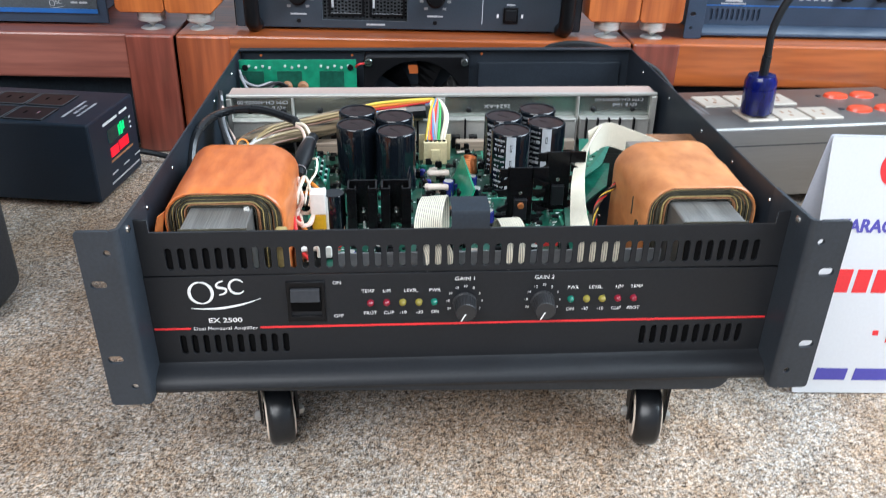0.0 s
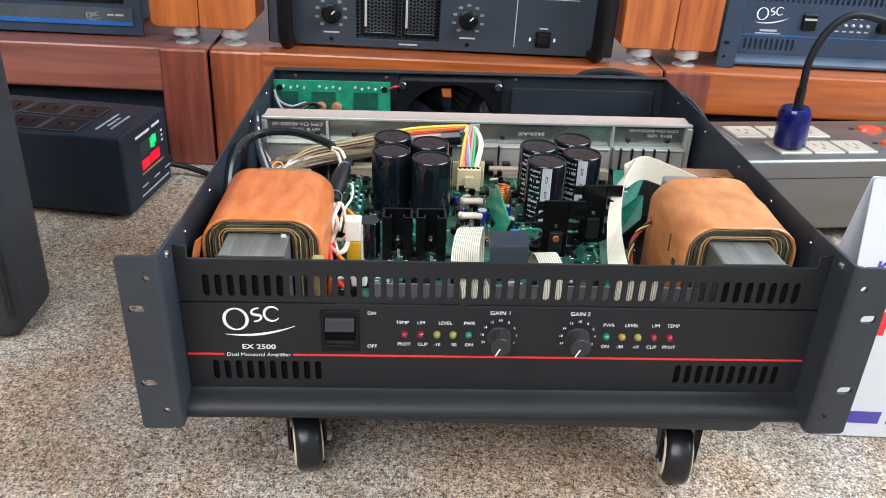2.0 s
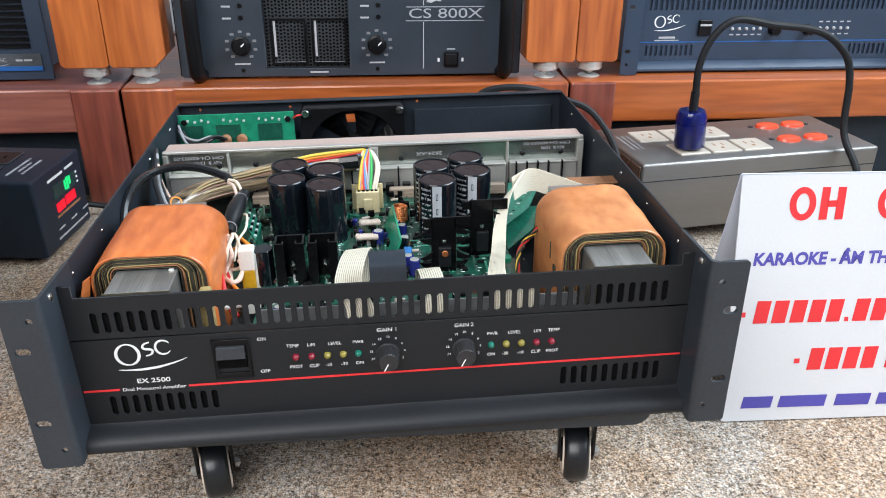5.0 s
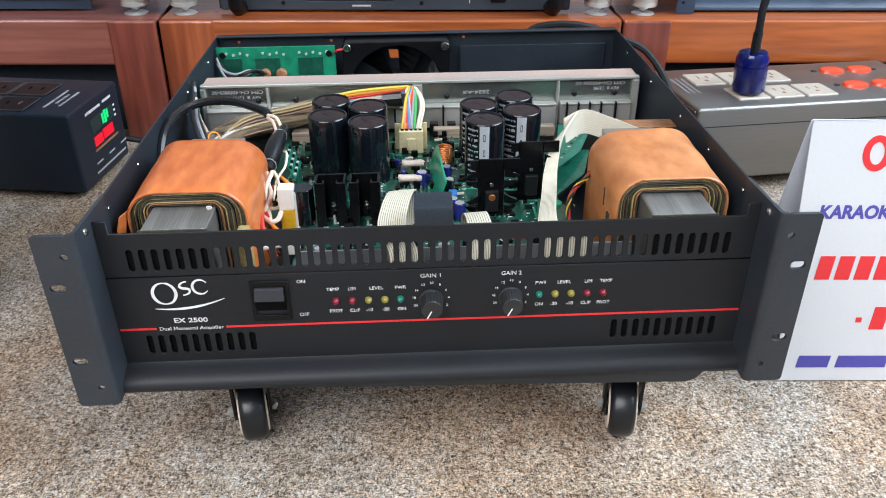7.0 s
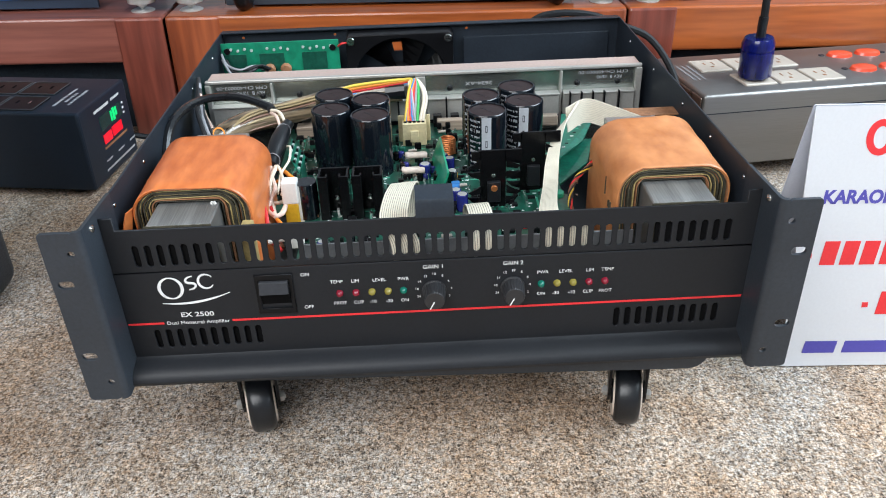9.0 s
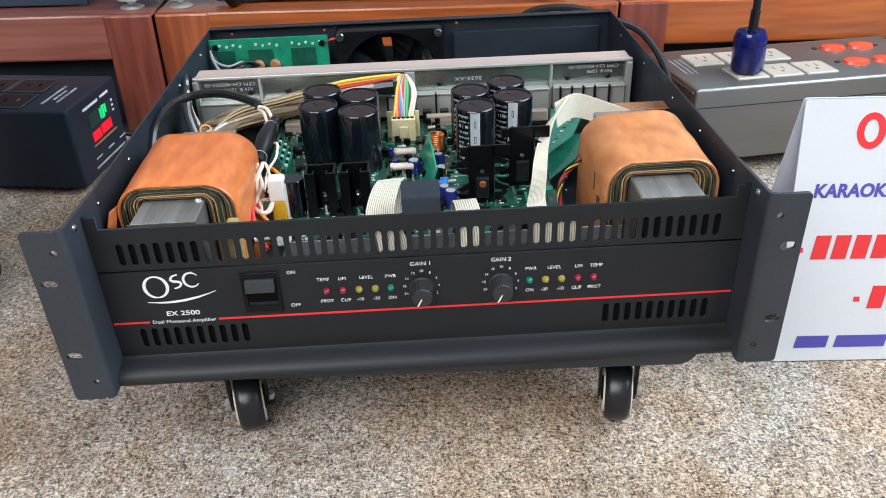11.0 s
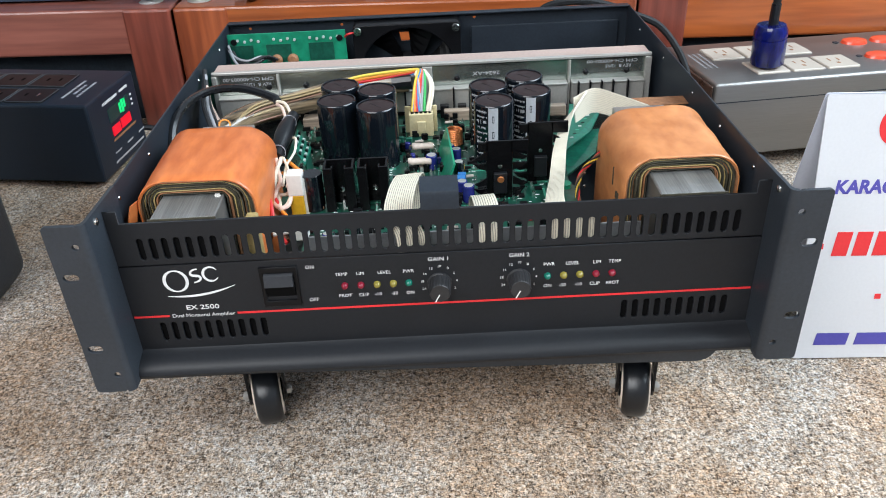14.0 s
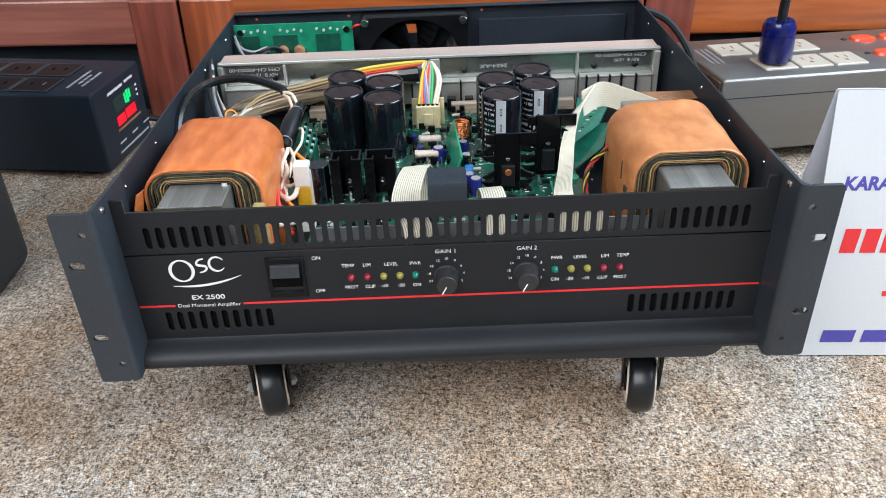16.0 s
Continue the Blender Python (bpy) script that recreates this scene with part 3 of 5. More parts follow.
# power switch
bezel = outline_mesh([[(-0.1222, 0.1285), (-0.0965, 0.1285), (-0.0965, 0.16), (-0.1222, 0.16)], [(-0.1195, 0.1555), (-0.0992, 0.1555), (-0.0992, 0.1328), (-0.1195, 0.1328)]], 0.0022, 0.0005)
bezel.transform(Matrix.Translation((0, PY - 0.0016, 0)))
sw = part("power_switch", bezel, PLASTIC, amp, "black rocker power switch")
# one black rocker: shade is painted on the lower half, light on the upper
part("rocker", prism([(PY + 0.0012, 0.1332), (PY - 0.0046, 0.1462), (PY + 0.0016, 0.1462), (PY + 0.0016, 0.1332)], -0.1192, -0.0995), HOLE, sw, "lower half of the rocker, its shade painted near-black")
part("rocker", prism([(PY - 0.0046, 0.1464), (PY - 0.0064, 0.1472), (PY - 0.0040, 0.1545), (PY - 0.0030, 0.1552), (PY + 0.0012, 0.1552), (PY + 0.0012, 0.1464)], -0.1190, -0.0997), ROCKER_LIT, sw, "shiny upper half of the rocker, painted lighter where lit")

# transformers
for q, x0, x1, xc0, xc1 in ((-1, -0.206, -0.124, -0.188, -0.1455), (1, 0.1285, 0.2085, 0.1455, 0.188)):
    tr = part("transformer", box(xc0, xc1, 0.0325, 0.185, 0.10, 0.1972, 0.0008, 1), STEEL_CORE, amp, "mains transformer with an orange wrapped winding on a steel core")
    outer = round_rect(x0, x1, 0.108, 0.2095, 0.021, 7)
    bm = bmesh.new()
    stations = [0.0625, 0.0635, 0.075, 0.092, 0.11, 0.128, 0.144, 0.151, 0.1555, 0.158]
    rings = []
    cx, cz = (x0 + x1) / 2, 0.159
    for j, y in enumerate(stations):
        k = {0: 0.985, 1: 1.0, 8: 0.955, 9: 0.90}.get(j, 1.0)
        ring = []
        for i, (x, z) in enumerate(outer):
            w = noise.noise(Vector((x * 40 + q * 7, y * 30, z * 40))) * 0.0014 * (0 if j < 2 else 1)
            kk = k + w / 0.045 + (0.012 * math.sin((y - 0.0625) / 0.1 * math.pi) if j > 1 else 0)
            ring.append(bm.verts.new((cx + (x - cx) * kk, y + 0.004 * noise.noise(Vector((x * 25, z * 25, q))) * (j > 7), cz + (z - cz) * kk)))
        rings.append(ring)
    inner = [bm.verts.new((cx + (x - cx) * 0.955, 0.063, cz + (z - cz) * 0.965)) for x, z in outer]
    rings = [inner] + rings
    n = len(outer)
    for a, b in zip(rings, rings[1:]):
        for i in range(n):
            bm.faces.new((a[i], a[(i + 1) % n], b[(i + 1) % n], b[i]))
    bm.faces.new(rings[-1])
    bmesh.ops.recalc_face_normals(bm, faces=bm.faces)
    part("winding_wrap", bm, KRAFT if q < 0 else KRAFT_PALE, tr, "orange kraft paper wrap around the winding", smooth=True)
    count = 15
    layer_mats = [KRAFT_EDGE, LAYER_DARK, LAYER_DARK, LAYER_YELLOW, LAYER_DARK, KRAFT_EDGE, LAYER_DARK, LAYER_YELLOW, LAYER_DARK, LAYER_DARK, LAYER_YELLOW, LAYER_DARK, KRAFT_EDGE, KRAFT_EDGE, LAYER_DARK]
    for j in range(count):
        t0, t1 = j / count, (j + 0.8) / count

        def ring_at(t):
            a0, a1 = x0 + 0.0018 + (xc0 - x0 - 0.003) * t, x1 - 0.0018 - (x1 - xc1 - 0.003) * t
            return round_rect(a0, a1, 0.11, 0.2088 - 0.0101 * t, 0.0195 - 0.0155 * t, 6)
        bm = bmesh.new()
        ra, rb = ring_at(t0), ring_at(t1)
        dep = 0.0628 + 0.0011 * (j % 2) + 0.0004 * (j % 3)
        def wob(p, s):
            return 0.0008 * noise.noise(Vector((p[0] * 160, p[1] * 160, s + q * 3)))
        va = [bm.verts.new((x + wob((x, z), j), dep + wob((z, x), j + 9), z + wob((x, z), j + 5))) for x, z in ra]
        vb = [bm.verts.new((x + wob((x, z), j), dep + wob((z, x), j + 9), z + wob((x, z), j + 5))) for x, z in rb]
        va2, vb2 = [bm.verts.new((x, 0.069, z)) for x, z in ra], [bm.verts.new((x, 0.069, z)) for x, z in rb]
        n = len(ra)
        for i in range(n):
            k2 = (i + 1) % n
            bm.faces.new((va[i], va[k2], vb[k2], vb[i]))
            bm.faces.new((va2[i], va2[k2], va[k2], va[i]))
            bm.faces.new((vb[i], vb[k2], vb2[k2], vb2[i]))
        bmesh.ops.recalc_face_normals(bm, faces=bm.faces)
        part("winding_layer", bm, layer_mats[j], tr)
    if q < 0:
        part("core_bolt", cyl(0.003, 0.0025, front(xc1 - 0.004 if q < 0 else xc0 + 0.004, 0.0645, 0.1962), 6), CHROME, tr)
    part("core_edge", box(xc0 - 0.0008, xc1 + 0.0008, 0.0312, 0.0324, 0.12, 0.1976), LAYER_DARK, tr)
face_x = 0.1272
for y0, y1, z0, z1 in ((0.0745, 0.0765, 0.1715, 0.1765), (0.078, 0.0795, 0.1715, 0.1765), (0.0745, 0.0795, 0.1690, 0.1702), (0.0745, 0.0765, 0.1600, 0.1665), (0.0775, 0.0800, 0.1600, 0.1622), (0.0775, 0.0800, 0.1645, 0.1665), (0.090, 0.0908, 0.176, 0.19)):
    part("wrap_marking", box(face_x - 0.0004, face_x + 0.0018, y0, y1, z0, z1), LAYER_DARK, amp)
part("wrap_flap", band([(-0.2065, 0.061, 0.195), (-0.209, 0.058, 0.185), (-0.211, 0.056, 0.172)], (0.3, 1, 0), 0.010, 0.0008), KRAFT, amp)

# main circuit board
PZ = 0.152
board = part("circuit_board", box(-0.130, 0.106, 0.12505, 0.3, PZ - 0.0016, PZ, bm=box(-0.098, 0.106, 0.047, 0.125, PZ - 0.0016, PZ)), PCB, amp, "green main circuit board crowded with components")
rnd = random.Random(4)
bm = None
for i in range(150):
    x, y = rnd.uniform(-0.125, 0.104), rnd.uniform(0.05, 0.295)
    l, w = rnd.uniform(0.006, 0.03), rnd.uniform(0.0008, 0.002)
    a, b = (l, w) if rnd.random() < 0.5 else (w, l)
    if y < 0.128 and x < -0.096:
        continue
    bm = box_fast(bm, x - a / 2, x + a / 2, y - b / 2, y + b / 2, PZ, PZ + 0.0002)
tagged(part("copper_layer", bm, TRACK, board), kind="stuff")
bm = None
for i in range(60):
    x, y = rnd.uniform(-0.125, 0.122), rnd.uniform(0.05, 0.295)
    bm = cyl(0.0009, 0.0016, Matrix.Translation((x, y, PZ)), 6, bm=bm)
tagged(part("solder_layer", bm, CHROME, board), kind="stuff")
for i in range(46):
    x, y = rnd.uniform(-0.12, 0.12), rnd.uniform(0.06, 0.29)
    if -0.09 < x < -0.03 and y < 0.15 or abs(x + 0.063) < 0.045 and y > 0.16 or 0.02 < x < 0.105 and y > 0.12:
        continue
    if rnd.random() < 0.5:
        part("resistor", cyl(0.0017, 0.008, pose(x - 0.004, y, PZ + 0.0022, 0, 90, 0), 10), RESISTOR if rnd.random() < 0.6 else KRAFT_EDGE, board)
    else:
        part("chip", box(x - 0.003, x + 0.003, y - 0.002, y + 0.002, PZ, PZ + 0.006, 0.0004, 1), PLASTIC, board)


def big_capacitor(x, y, r, h, printed):
    c = part("capacitor", lathe([(0, 0), (r, 0), (r, h - 0.0016), (r * 0.985, h - 0.0006), (r * 0.95, h), (r * 0.90, h - 0.0002), (r * 0.885, h - 0.001)], Matrix.Translation((x, y, PZ)), 40), CAP_SLEEVE, board,
             "large black electrolytic capacitor" + (" with silver print" if printed else ""), smooth=True)
    part("top_disc", lathe([(r * 0.886, h - 0.0012), (r * 0.5, h - 0.0009), (0, h - 0.0008)], Matrix.Translation((x, y, PZ)), 32), CAP_TOP, c)
    bm = None
    for k in range(3):
        bm = box(-0.0003, 0.0003, -r * 0.45, r * 0.45 * (k > 0), h - 0.001, h - 0.00065, bm=bm) if k == 0 else join(bm, box(-0.0003, 0.0003, 0, r * 0.45, h - 0.001, h - 0.00065))
    bm.transform(pose(x, y, PZ, 0, 0, 40))
    part("vent_mark", bm, SOFT_BLACK, c)
    if printed:
        def curved(one, a0, a1, z0, z1, n, lift=0.0002):
            prev = None
            for k in range(n + 1):
                a = radians(a0 + (a1 - a0) * k / n)
                pair = [one.verts.new((x + (r + lift) * math.cos(a), y + (r + lift) * math.sin(a), PZ + z)) for z in (z0, z1)]
                if prev:
                    one.faces.new((prev[0], pair[0], pair[1], prev[1]))
                prev = pair

        def patch(a0, a1, z0, z1, m, nm, lift=0.0002):
            one = bmesh.new()
            curved(one, a0, a1, z0, z1, 6, lift)
            part(nm, one, m, c)

        patch(-110, -83, 0.003, h - 0.0012, SILVER_PRINT, "silver_stripe")
        for k in range(3):
            z = h - 0.014 - 0.0135 * k
            for a0, a1, z0, z1 in ((-99.5, -98, 0, 0.006), (-95, -93.5, 0, 0.006), (-99.5, -93.5, 0, 0.0008), (-99.5, -93.5, 0.0052, 0.006)):
                patch(a0, a1, z + z0, z + z1, SOFT_BLACK, "stripe_mark", 0.0003)
        one = bmesh.new()
        for k in range(10):
            z, a = h - 0.0055 - 0.0046 * k, -150.0
            tall = 0.0026 if k in (2, 6) else 0.0013
            while a < -116:
                w = rnd.uniform(1.4, 3.2)
                if rnd.random() < 0.85:
                    curved(one, a, a + w, z, z + tall * rnd.uniform(0.7, 1.0), 2)
                    if rnd.random() < 0.6:
                        curved(one, a, a + 0.8, z - 0.001, z + tall, 1)
                a += w + 1.0
        part("print_block", one, GREYINK, c)
    return c


for x, y in ((-0.081, 0.214), (-0.047, 0.198), (-0.081, 0.250), (-0.048, 0.235)):
    big_capacitor(x, y, 0.0168, 0.052, False)
for x, y in ((0.050, 0.197), (0.083, 0.216), (0.048, 0.233), (0.081, 0.252)):
    big_capacitor(x, y, 0.0168, 0.052, True)

# heat sink tunnel across the chassis
sink = part("heat_sink", box(-0.206, 0.207, 0.309, 0.330, 0.10, 0.1975, 0.0008, 1), ALU, amp, "long bare aluminium heat sink tunnel")
part("sink_top", box(-0.206, 0.2072, 0.3105, 0.331, 0.1977, 0.2002, 0.0005, 1), ALU_TOP, sink)
part("sink_rim", box(-0.2075, 0.2085, 0.3052, 0.3102, 0.1978, 0.2008, 0.0008, 2), ALU_EDGE, sink)
for x, w in ((-0.2055, 0.005), (-0.1455, 0.0022), (-0.004, 0.0095), (0.131, 0.0022), (0.2058, 0.006)):
    part("sink_rib", box(x - w / 2, x + w / 2, 0.3042, 0.3092, 0.125, 0.1973, 0.0006, 1), ALU_EDGE, sink)
for x0, x1 in ((-0.144, -0.0095), (0.001, 0.129), (0.133, 0.202), (-0.203, -0.147)):
    part("sink_ledge", box(x0, x1, 0.2985, 0.3088, 0.1755, 0.1772, 0.0004, 1), ALU_EDGE, sink)
    part("sink_band", box(x0, x1, 0.3, 0.3086, 0.1555, 0.1752, 0.0006, 1), ALU_EDGE, sink)
    # black strip stands in for the shade below the band
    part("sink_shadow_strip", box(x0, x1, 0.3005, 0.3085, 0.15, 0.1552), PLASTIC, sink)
for x in (-0.186, -0.155, -0.12, -0.045, 0.024, 0.1, 0.147, 0.186):
    part("clamp_screw", lathe([(0, 0), (0.0028, 0), (0.0026, 0.002), (0.0012, 0.003), (0, 0.003)], front(x, 0.3088, 0.184), 14), PLASTIC, sink)
for x in (-0.105, -0.026, 0.02, 0.105, 0.139, 0.150, 0.161, 0.172, 0.186):
    part("clamp_bar", box(x - 0.0008, x + 0.0008, 0.2955, 0.3, 0.152, 0.1785, 0.0004, 1), PLASTIC, sink)
text("CFM CH-400003-00", -0.174, 0.3086, 0.1925, 0.0046, GREYINK, sink, 0.048, turn=180)
text("REV B  12/95", -0.166, 0.3086, 0.1872, 0.0044, GREYINK, sink, 0.026, turn=180)
text("2624-AX", 0.052, 0.3086, 0.1875, 0.0050, GREYINK, sink, 0.026, turn=180)
text("CFM CH-400003-00", 0.172, 0.3086, 0.1935, 0.0044, GREYINK, sink, 0.048, turn=180)
text("REV B  12/95", 0.178, 0.3086, 0.1885, 0.0042, GREYINK, sink, 0.024, turn=180)
for i in range(14):
    x = -0.122 + 0.0166 * i
    part("power_transistor", box(x - 0.004, x + 0.004, 0.288, 0.2955, PZ, PZ + 0.012, 0.0005, 1), PLASTIC, board)
part("tan_strip", box(-0.122, -0.045, 0.274, 0.287, PZ, PZ + 0.0115, 0.0006, 1), TAN_BLOCK, board)
part("tan_strip", box(0.01, 0.125, 0.28, 0.288, PZ, PZ + 0.010, 0.0006, 1), TAN_BLOCK, board)

# rear green board and fan
rb = part("input_board", box(-0.2125, -0.0885, 0.409, 0.4106, 0.135, 0.2065, 0.0003, 1), PCB_LIGHT, amp, "upright bright green input board")
for i in range(30):
    x = -0.202 + 0.0036 * i if i < 8 else -0.164 + 0.0036 * (i - 8) if i < 16 else -0.126 + 0.0036 * (i - 16)
    if x < -0.092 and i % 2 == 0:
        part("solder_joint", cyl(0.0015, 0.0016, front(x, 0.409, 0.1985 + 0.0016 * (i % 4 == 0)), 8), PIN_WHITE, rb)
for x, z in ((-0.206, 0.1985), (-0.095, 0.1985)):
    part("board_screw", cyl(0.0034, 0.002, front(x, 0.409, z), 8), PLASTIC, rb)
for x in (-0.2, -0.16, -0.115):
    part("copper_area", box(x - 0.013, x + 0.013, 0.4084, 0.4089, 0.176, 0.1945), PCB, rb)
for x in (-0.163, -0.146):
    part("tan_component", lathe([(0, 0), (0.0055, 0), (0.006, 0.003), (0.004, 0.005), (0, 0.0055)], front(x, 0.408, 0.1785), 14), KRAFT_EDGE, rb, smooth=True)
fan_frame = outline_mesh([round_rect(-0.081, 0.033, 0.096, 0.2085, 0.005, 4), disc(-0.024, 0.152, 0.0525, 36)], 0.024, 0.0006)
fan_frame.transform(Matrix.Translation((0, 0.411, 0)))
fan = part("cooling_fan", fan_frame, PLASTIC, amp, "square black cooling fan")
part("fan_hub", cyl(0.021, 0.016, front(-0.024, 0.434, 0.152), 24), PLASTIC, fan)
for k in range(7):
    one = bmesh.new()
    vs = []
    for i in range(5):
        r = 0.019 + 0.008 * i
        a = k * math.tau / 7 + 0.12 * i / 4
        vs.append((one.verts.new((-0.024 + r * math.cos(a), 0.417, 0.152 + r * math.sin(a))), one.verts.new((-0.024 + r * math.cos(a + 0.55), 0.431, 0.152 + r * math.sin(a + 0.55)))))
    for a, b in zip(vs, vs[1:]):
        one.faces.new((a[0], a[1], b[1], b[0]))
    bmesh.ops.solidify(one, geom=one.faces[:], thickness=0.001)
    part("fan_blade", one, PLASTIC, fan)
for x in (-0.0755, 0.0275):
    part("fan_screw", cyl(0.0042, 0.004, front(x, 0.4108, 0.2035), 12), CHROME, fan)
part("fan_wire", tube([(-0.089, 0.409, 0.199), (-0.085, 0.404, 0.203), (-0.08, 0.41, 0.202)], 0.0011), WIRE["red"], fan)
part("board_lead", tube([(-0.208, 0.405, 0.19), (-0.2, 0.395, 0.181), (-0.185, 0.39, 0.18), (-0.172, 0.398, 0.184), (-0.165, 0.404, 0.178)], 0.0018), WIRE["black"], rb)
for k in range(3):
    part("board_lead", tube([(-0.2115, 0.404, 0.197 - 0.003 * k), (-0.206 + 0.003 * k, 0.398, 0.187 - 0.002 * k), (-0.192 + 0.004 * k, 0.393, 0.183), (-0.178 + 0.004 * k, 0.396, 0.186), (-0.17 + 0.004 * k, 0.402, 0.18)], 0.0013, 6), WIRE["black" if k else "grey"], rb, smooth=True)
part("board_lead", tube([(-0.211, 0.402, 0.192), (-0.203, 0.392, 0.181), (-0.195, 0.388, 0.176)], 0.0014), WIRE["grey"], rb)

# black U heat sinks
for x in (-0.0732, -0.0477):
    h = part("small_heat_sink", box(x - 0.0115, x + 0.0115, 0.1285, 0.1305, PZ, 0.1885, 0.0003, 1), HEAT_BLACK, board, "black channel heat sink with a T-shaped slot")
    for s in (-1, 1):
        part("flank", box(x + s * 0.0105 - 0.0010, x + s * 0.0105 + 0.0010, 0.1145, 0.1284, PZ, 0.1885, 0.0003, 1), HEAT_BLACK, h)
        part("front_lip", box(x + s * 0.0080 - 0.0035, x + s * 0.0080 + 0.0035, 0.1126, 0.1144, PZ, 0.1885, 0.0003, 1), HEAT_BLACK, h)
        part("inner_lip", box(x + s * 0.0049 - 0.0007, x + s * 0.0049 + 0.0007, 0.1145, 0.1185, PZ, 0.1885, 0.0002, 1), HEAT_BLACK, h)
    part("mount_screw", lathe([(0, 0), (0.0026, 0), (0.0022, 0.0014), (0, 0.0018)], front(x, 0.1284, 0.164), 12), CHROME, h)
part("black_can", cyl(0.008, 0.03, Matrix.Translation((-0.0945, 0.121, PZ)), 20), CAP_SLEEVE, board, smooth=True)

# toothed black heat sinks
for x, y, top in ((0.0485, 0.1225, 0.2), (0.0825, 0.148, 0.2025)):
    w = 0.0105
    h = part("toothed_heat_sink", box(x - w, x + w * 0.9, y, y + 0.0018, PZ, top, 0.0003, 1), HEAT_BLACK, board, "black star-toothed heat sink")
    for s in (-1, 1):
        for k in range(4):
            z0 = PZ + 0.001 + 0.0108 * k
            one = bmesh.new()
            pts = [(0, z0 + 0.001), (0.007, z0 + 0.0015), (0.0105, z0 + 0.0045), (0.006, z0 + 0.0052), (0.0015, z0 + 0.0068), (0, z0 + 0.0075)]
            va = [one.verts.new((x + s * (w * 0.92 + a), y + 0.0002 - (0.002 + 0.55 * a if k % 2 else -0.6 * a), z)) for a, z in pts]
            vb = [one.verts.new((x + s * (w * 0.92 + a), y + 0.0016 - (0.002 + 0.55 * a if k % 2 else -0.6 * a), z)) for a, z in pts]
            n = len(pts)
            for i in range(n):
                one.faces.new((va[i], va[(i + 1) % n], vb[(i + 1) % n], vb[i]))
            one.faces.new(va[::-1])
            one.faces.new(vb)
            bmesh.ops.recalc_face_normals(one, faces=one.faces)
            part("tooth", one, HEAT_BLACK, h)
    part("top_wing", prism([(y, top - 0.009), (y, top), (y + 0.0018, top), (y + 0.0018, top - 0.009)], x + w * 0.8, x + 0.021), HEAT_BLACK, h)
    part("top_wing", prism([(y, top - 0.008), (y, top - 0.001), (y + 0.0018, top - 0.001), (y + 0.0018, top - 0.008)], x - 0.0165, x - w * 0.9), HEAT_BLACK, h)
    part("transistor", box(x - 0.005, x + 0.005, y - 0.0042, y, PZ + 0.006, PZ + 0.023, 0.0004, 1), SOFT_BLACK, h)
    if y < 0.13:
        part("copper_screw", cyl(0.0026, 0.0016, front(x, y - 0.0042, PZ + 0.0185), 12), COPPER, h)
    part("fixing_hole", cyl(0.0016, 0.0004, front(x, y, PZ + 0.027), 10), CHROME, h)

# small components between the capacitors
bm, bm2, bm3 = None, None, None
for i in range(1100):
    x, y = rnd.uniform(-0.126, 0.102), rnd.uniform(0.05, 0.284)
    if y < 0.128 and x < -0.096:
        continue
    a, b, h = rnd.uniform(0.001, 0.0035), rnd.uniform(0.001, 0.0025), rnd.uniform(0.001, 0.005)
    if i % 3 == 0:
        bm = box_fast(bm, x - a, x + a, y - b, y + b, PZ, PZ + h)
    elif i % 3 == 1:
        bm2 = box_fast(bm2, x - a * 0.5, x + a * 0.5, y - 0.0003, y + 0.0003, PZ, PZ + 0.0004)
    else:
        bm3 = box_fast(bm3, x - a * 0.4, x + a * 0.4, y - b * 0.4, y + b * 0.4, PZ, PZ + h * 0.9)
tagged(part("component_layer", bm, PLASTIC, board), kind="stuff")
tagged(part("silk_layer", bm2, WHITE, board), kind="stuff")
tagged(part("lead_layer", bm3, CHROME, board), kind="stuff")
for i in range(44):
    x, y = rnd.uniform(-0.034, 0.032), rnd.uniform(0.13, 0.282)
    if abs(x + 0.011) < 0.015 and y > 0.24 or abs(x - 0.0175) < 0.01 and abs(y - 0.223) < 0.01:
        continue
    kind = i % 4
    if kind == 0:
        part("film_capacitor", box(x - 0.003, x + 0.003, y - 0.0014, y + 0.0014, PZ + 0.001, PZ + 0.0075, 0.0008, 1), (PCB_MID, HEAT_BLACK, BLUE_CAP, YELLOW)[i // 4 % 4], board)
    elif kind == 1:
        part("resistor", cyl(0.0013, 0.0075, pose(x - 0.0037, y, PZ + 0.0024, 0, 90, 8 * (i % 3)), 8), (RESISTOR, TAN_BLOCK)[i // 4 % 2], board, smooth=True)
    elif kind == 2:
        part("small_transistor", box(x - 0.0023, x + 0.0023, y - 0.0015, y + 0.0015, PZ + 0.003, PZ + 0.0085, 0.0006, 1), HEAT_BLACK, board)
    else:
        part("small_capacitor", cyl(0.0026, 0.0075, Matrix.Translation((x, y, PZ)), 12, 0.0005), HEAT_BLACK if i % 8 == 3 else BLUE_CAP, board, smooth=True)
conn = part("wire_connector", box(-0.0225, -0.0005, 0.2475, 0.2575, PZ, 0.1735, 0.0006, 1), BEIGE, board, "beige nylon wire connector")
part("shoulder", box(-0.0262, 0.0032, 0.2578, 0.2592, PZ, 0.1775, 0.0004, 1), BEIGE, conn)
part("latch", box(-0.0155, -0.0075, 0.2455, 0.2475, PZ + 0.004, 0.167, 0.0005, 1), BEIGE, conn)
for k in range(5):
    part("pin_slot", box(-0.0205 + 0.004 * k, -0.018 + 0.004 * k, 0.2495, 0.2555, 0.1733, 0.1738), HOLE, conn)
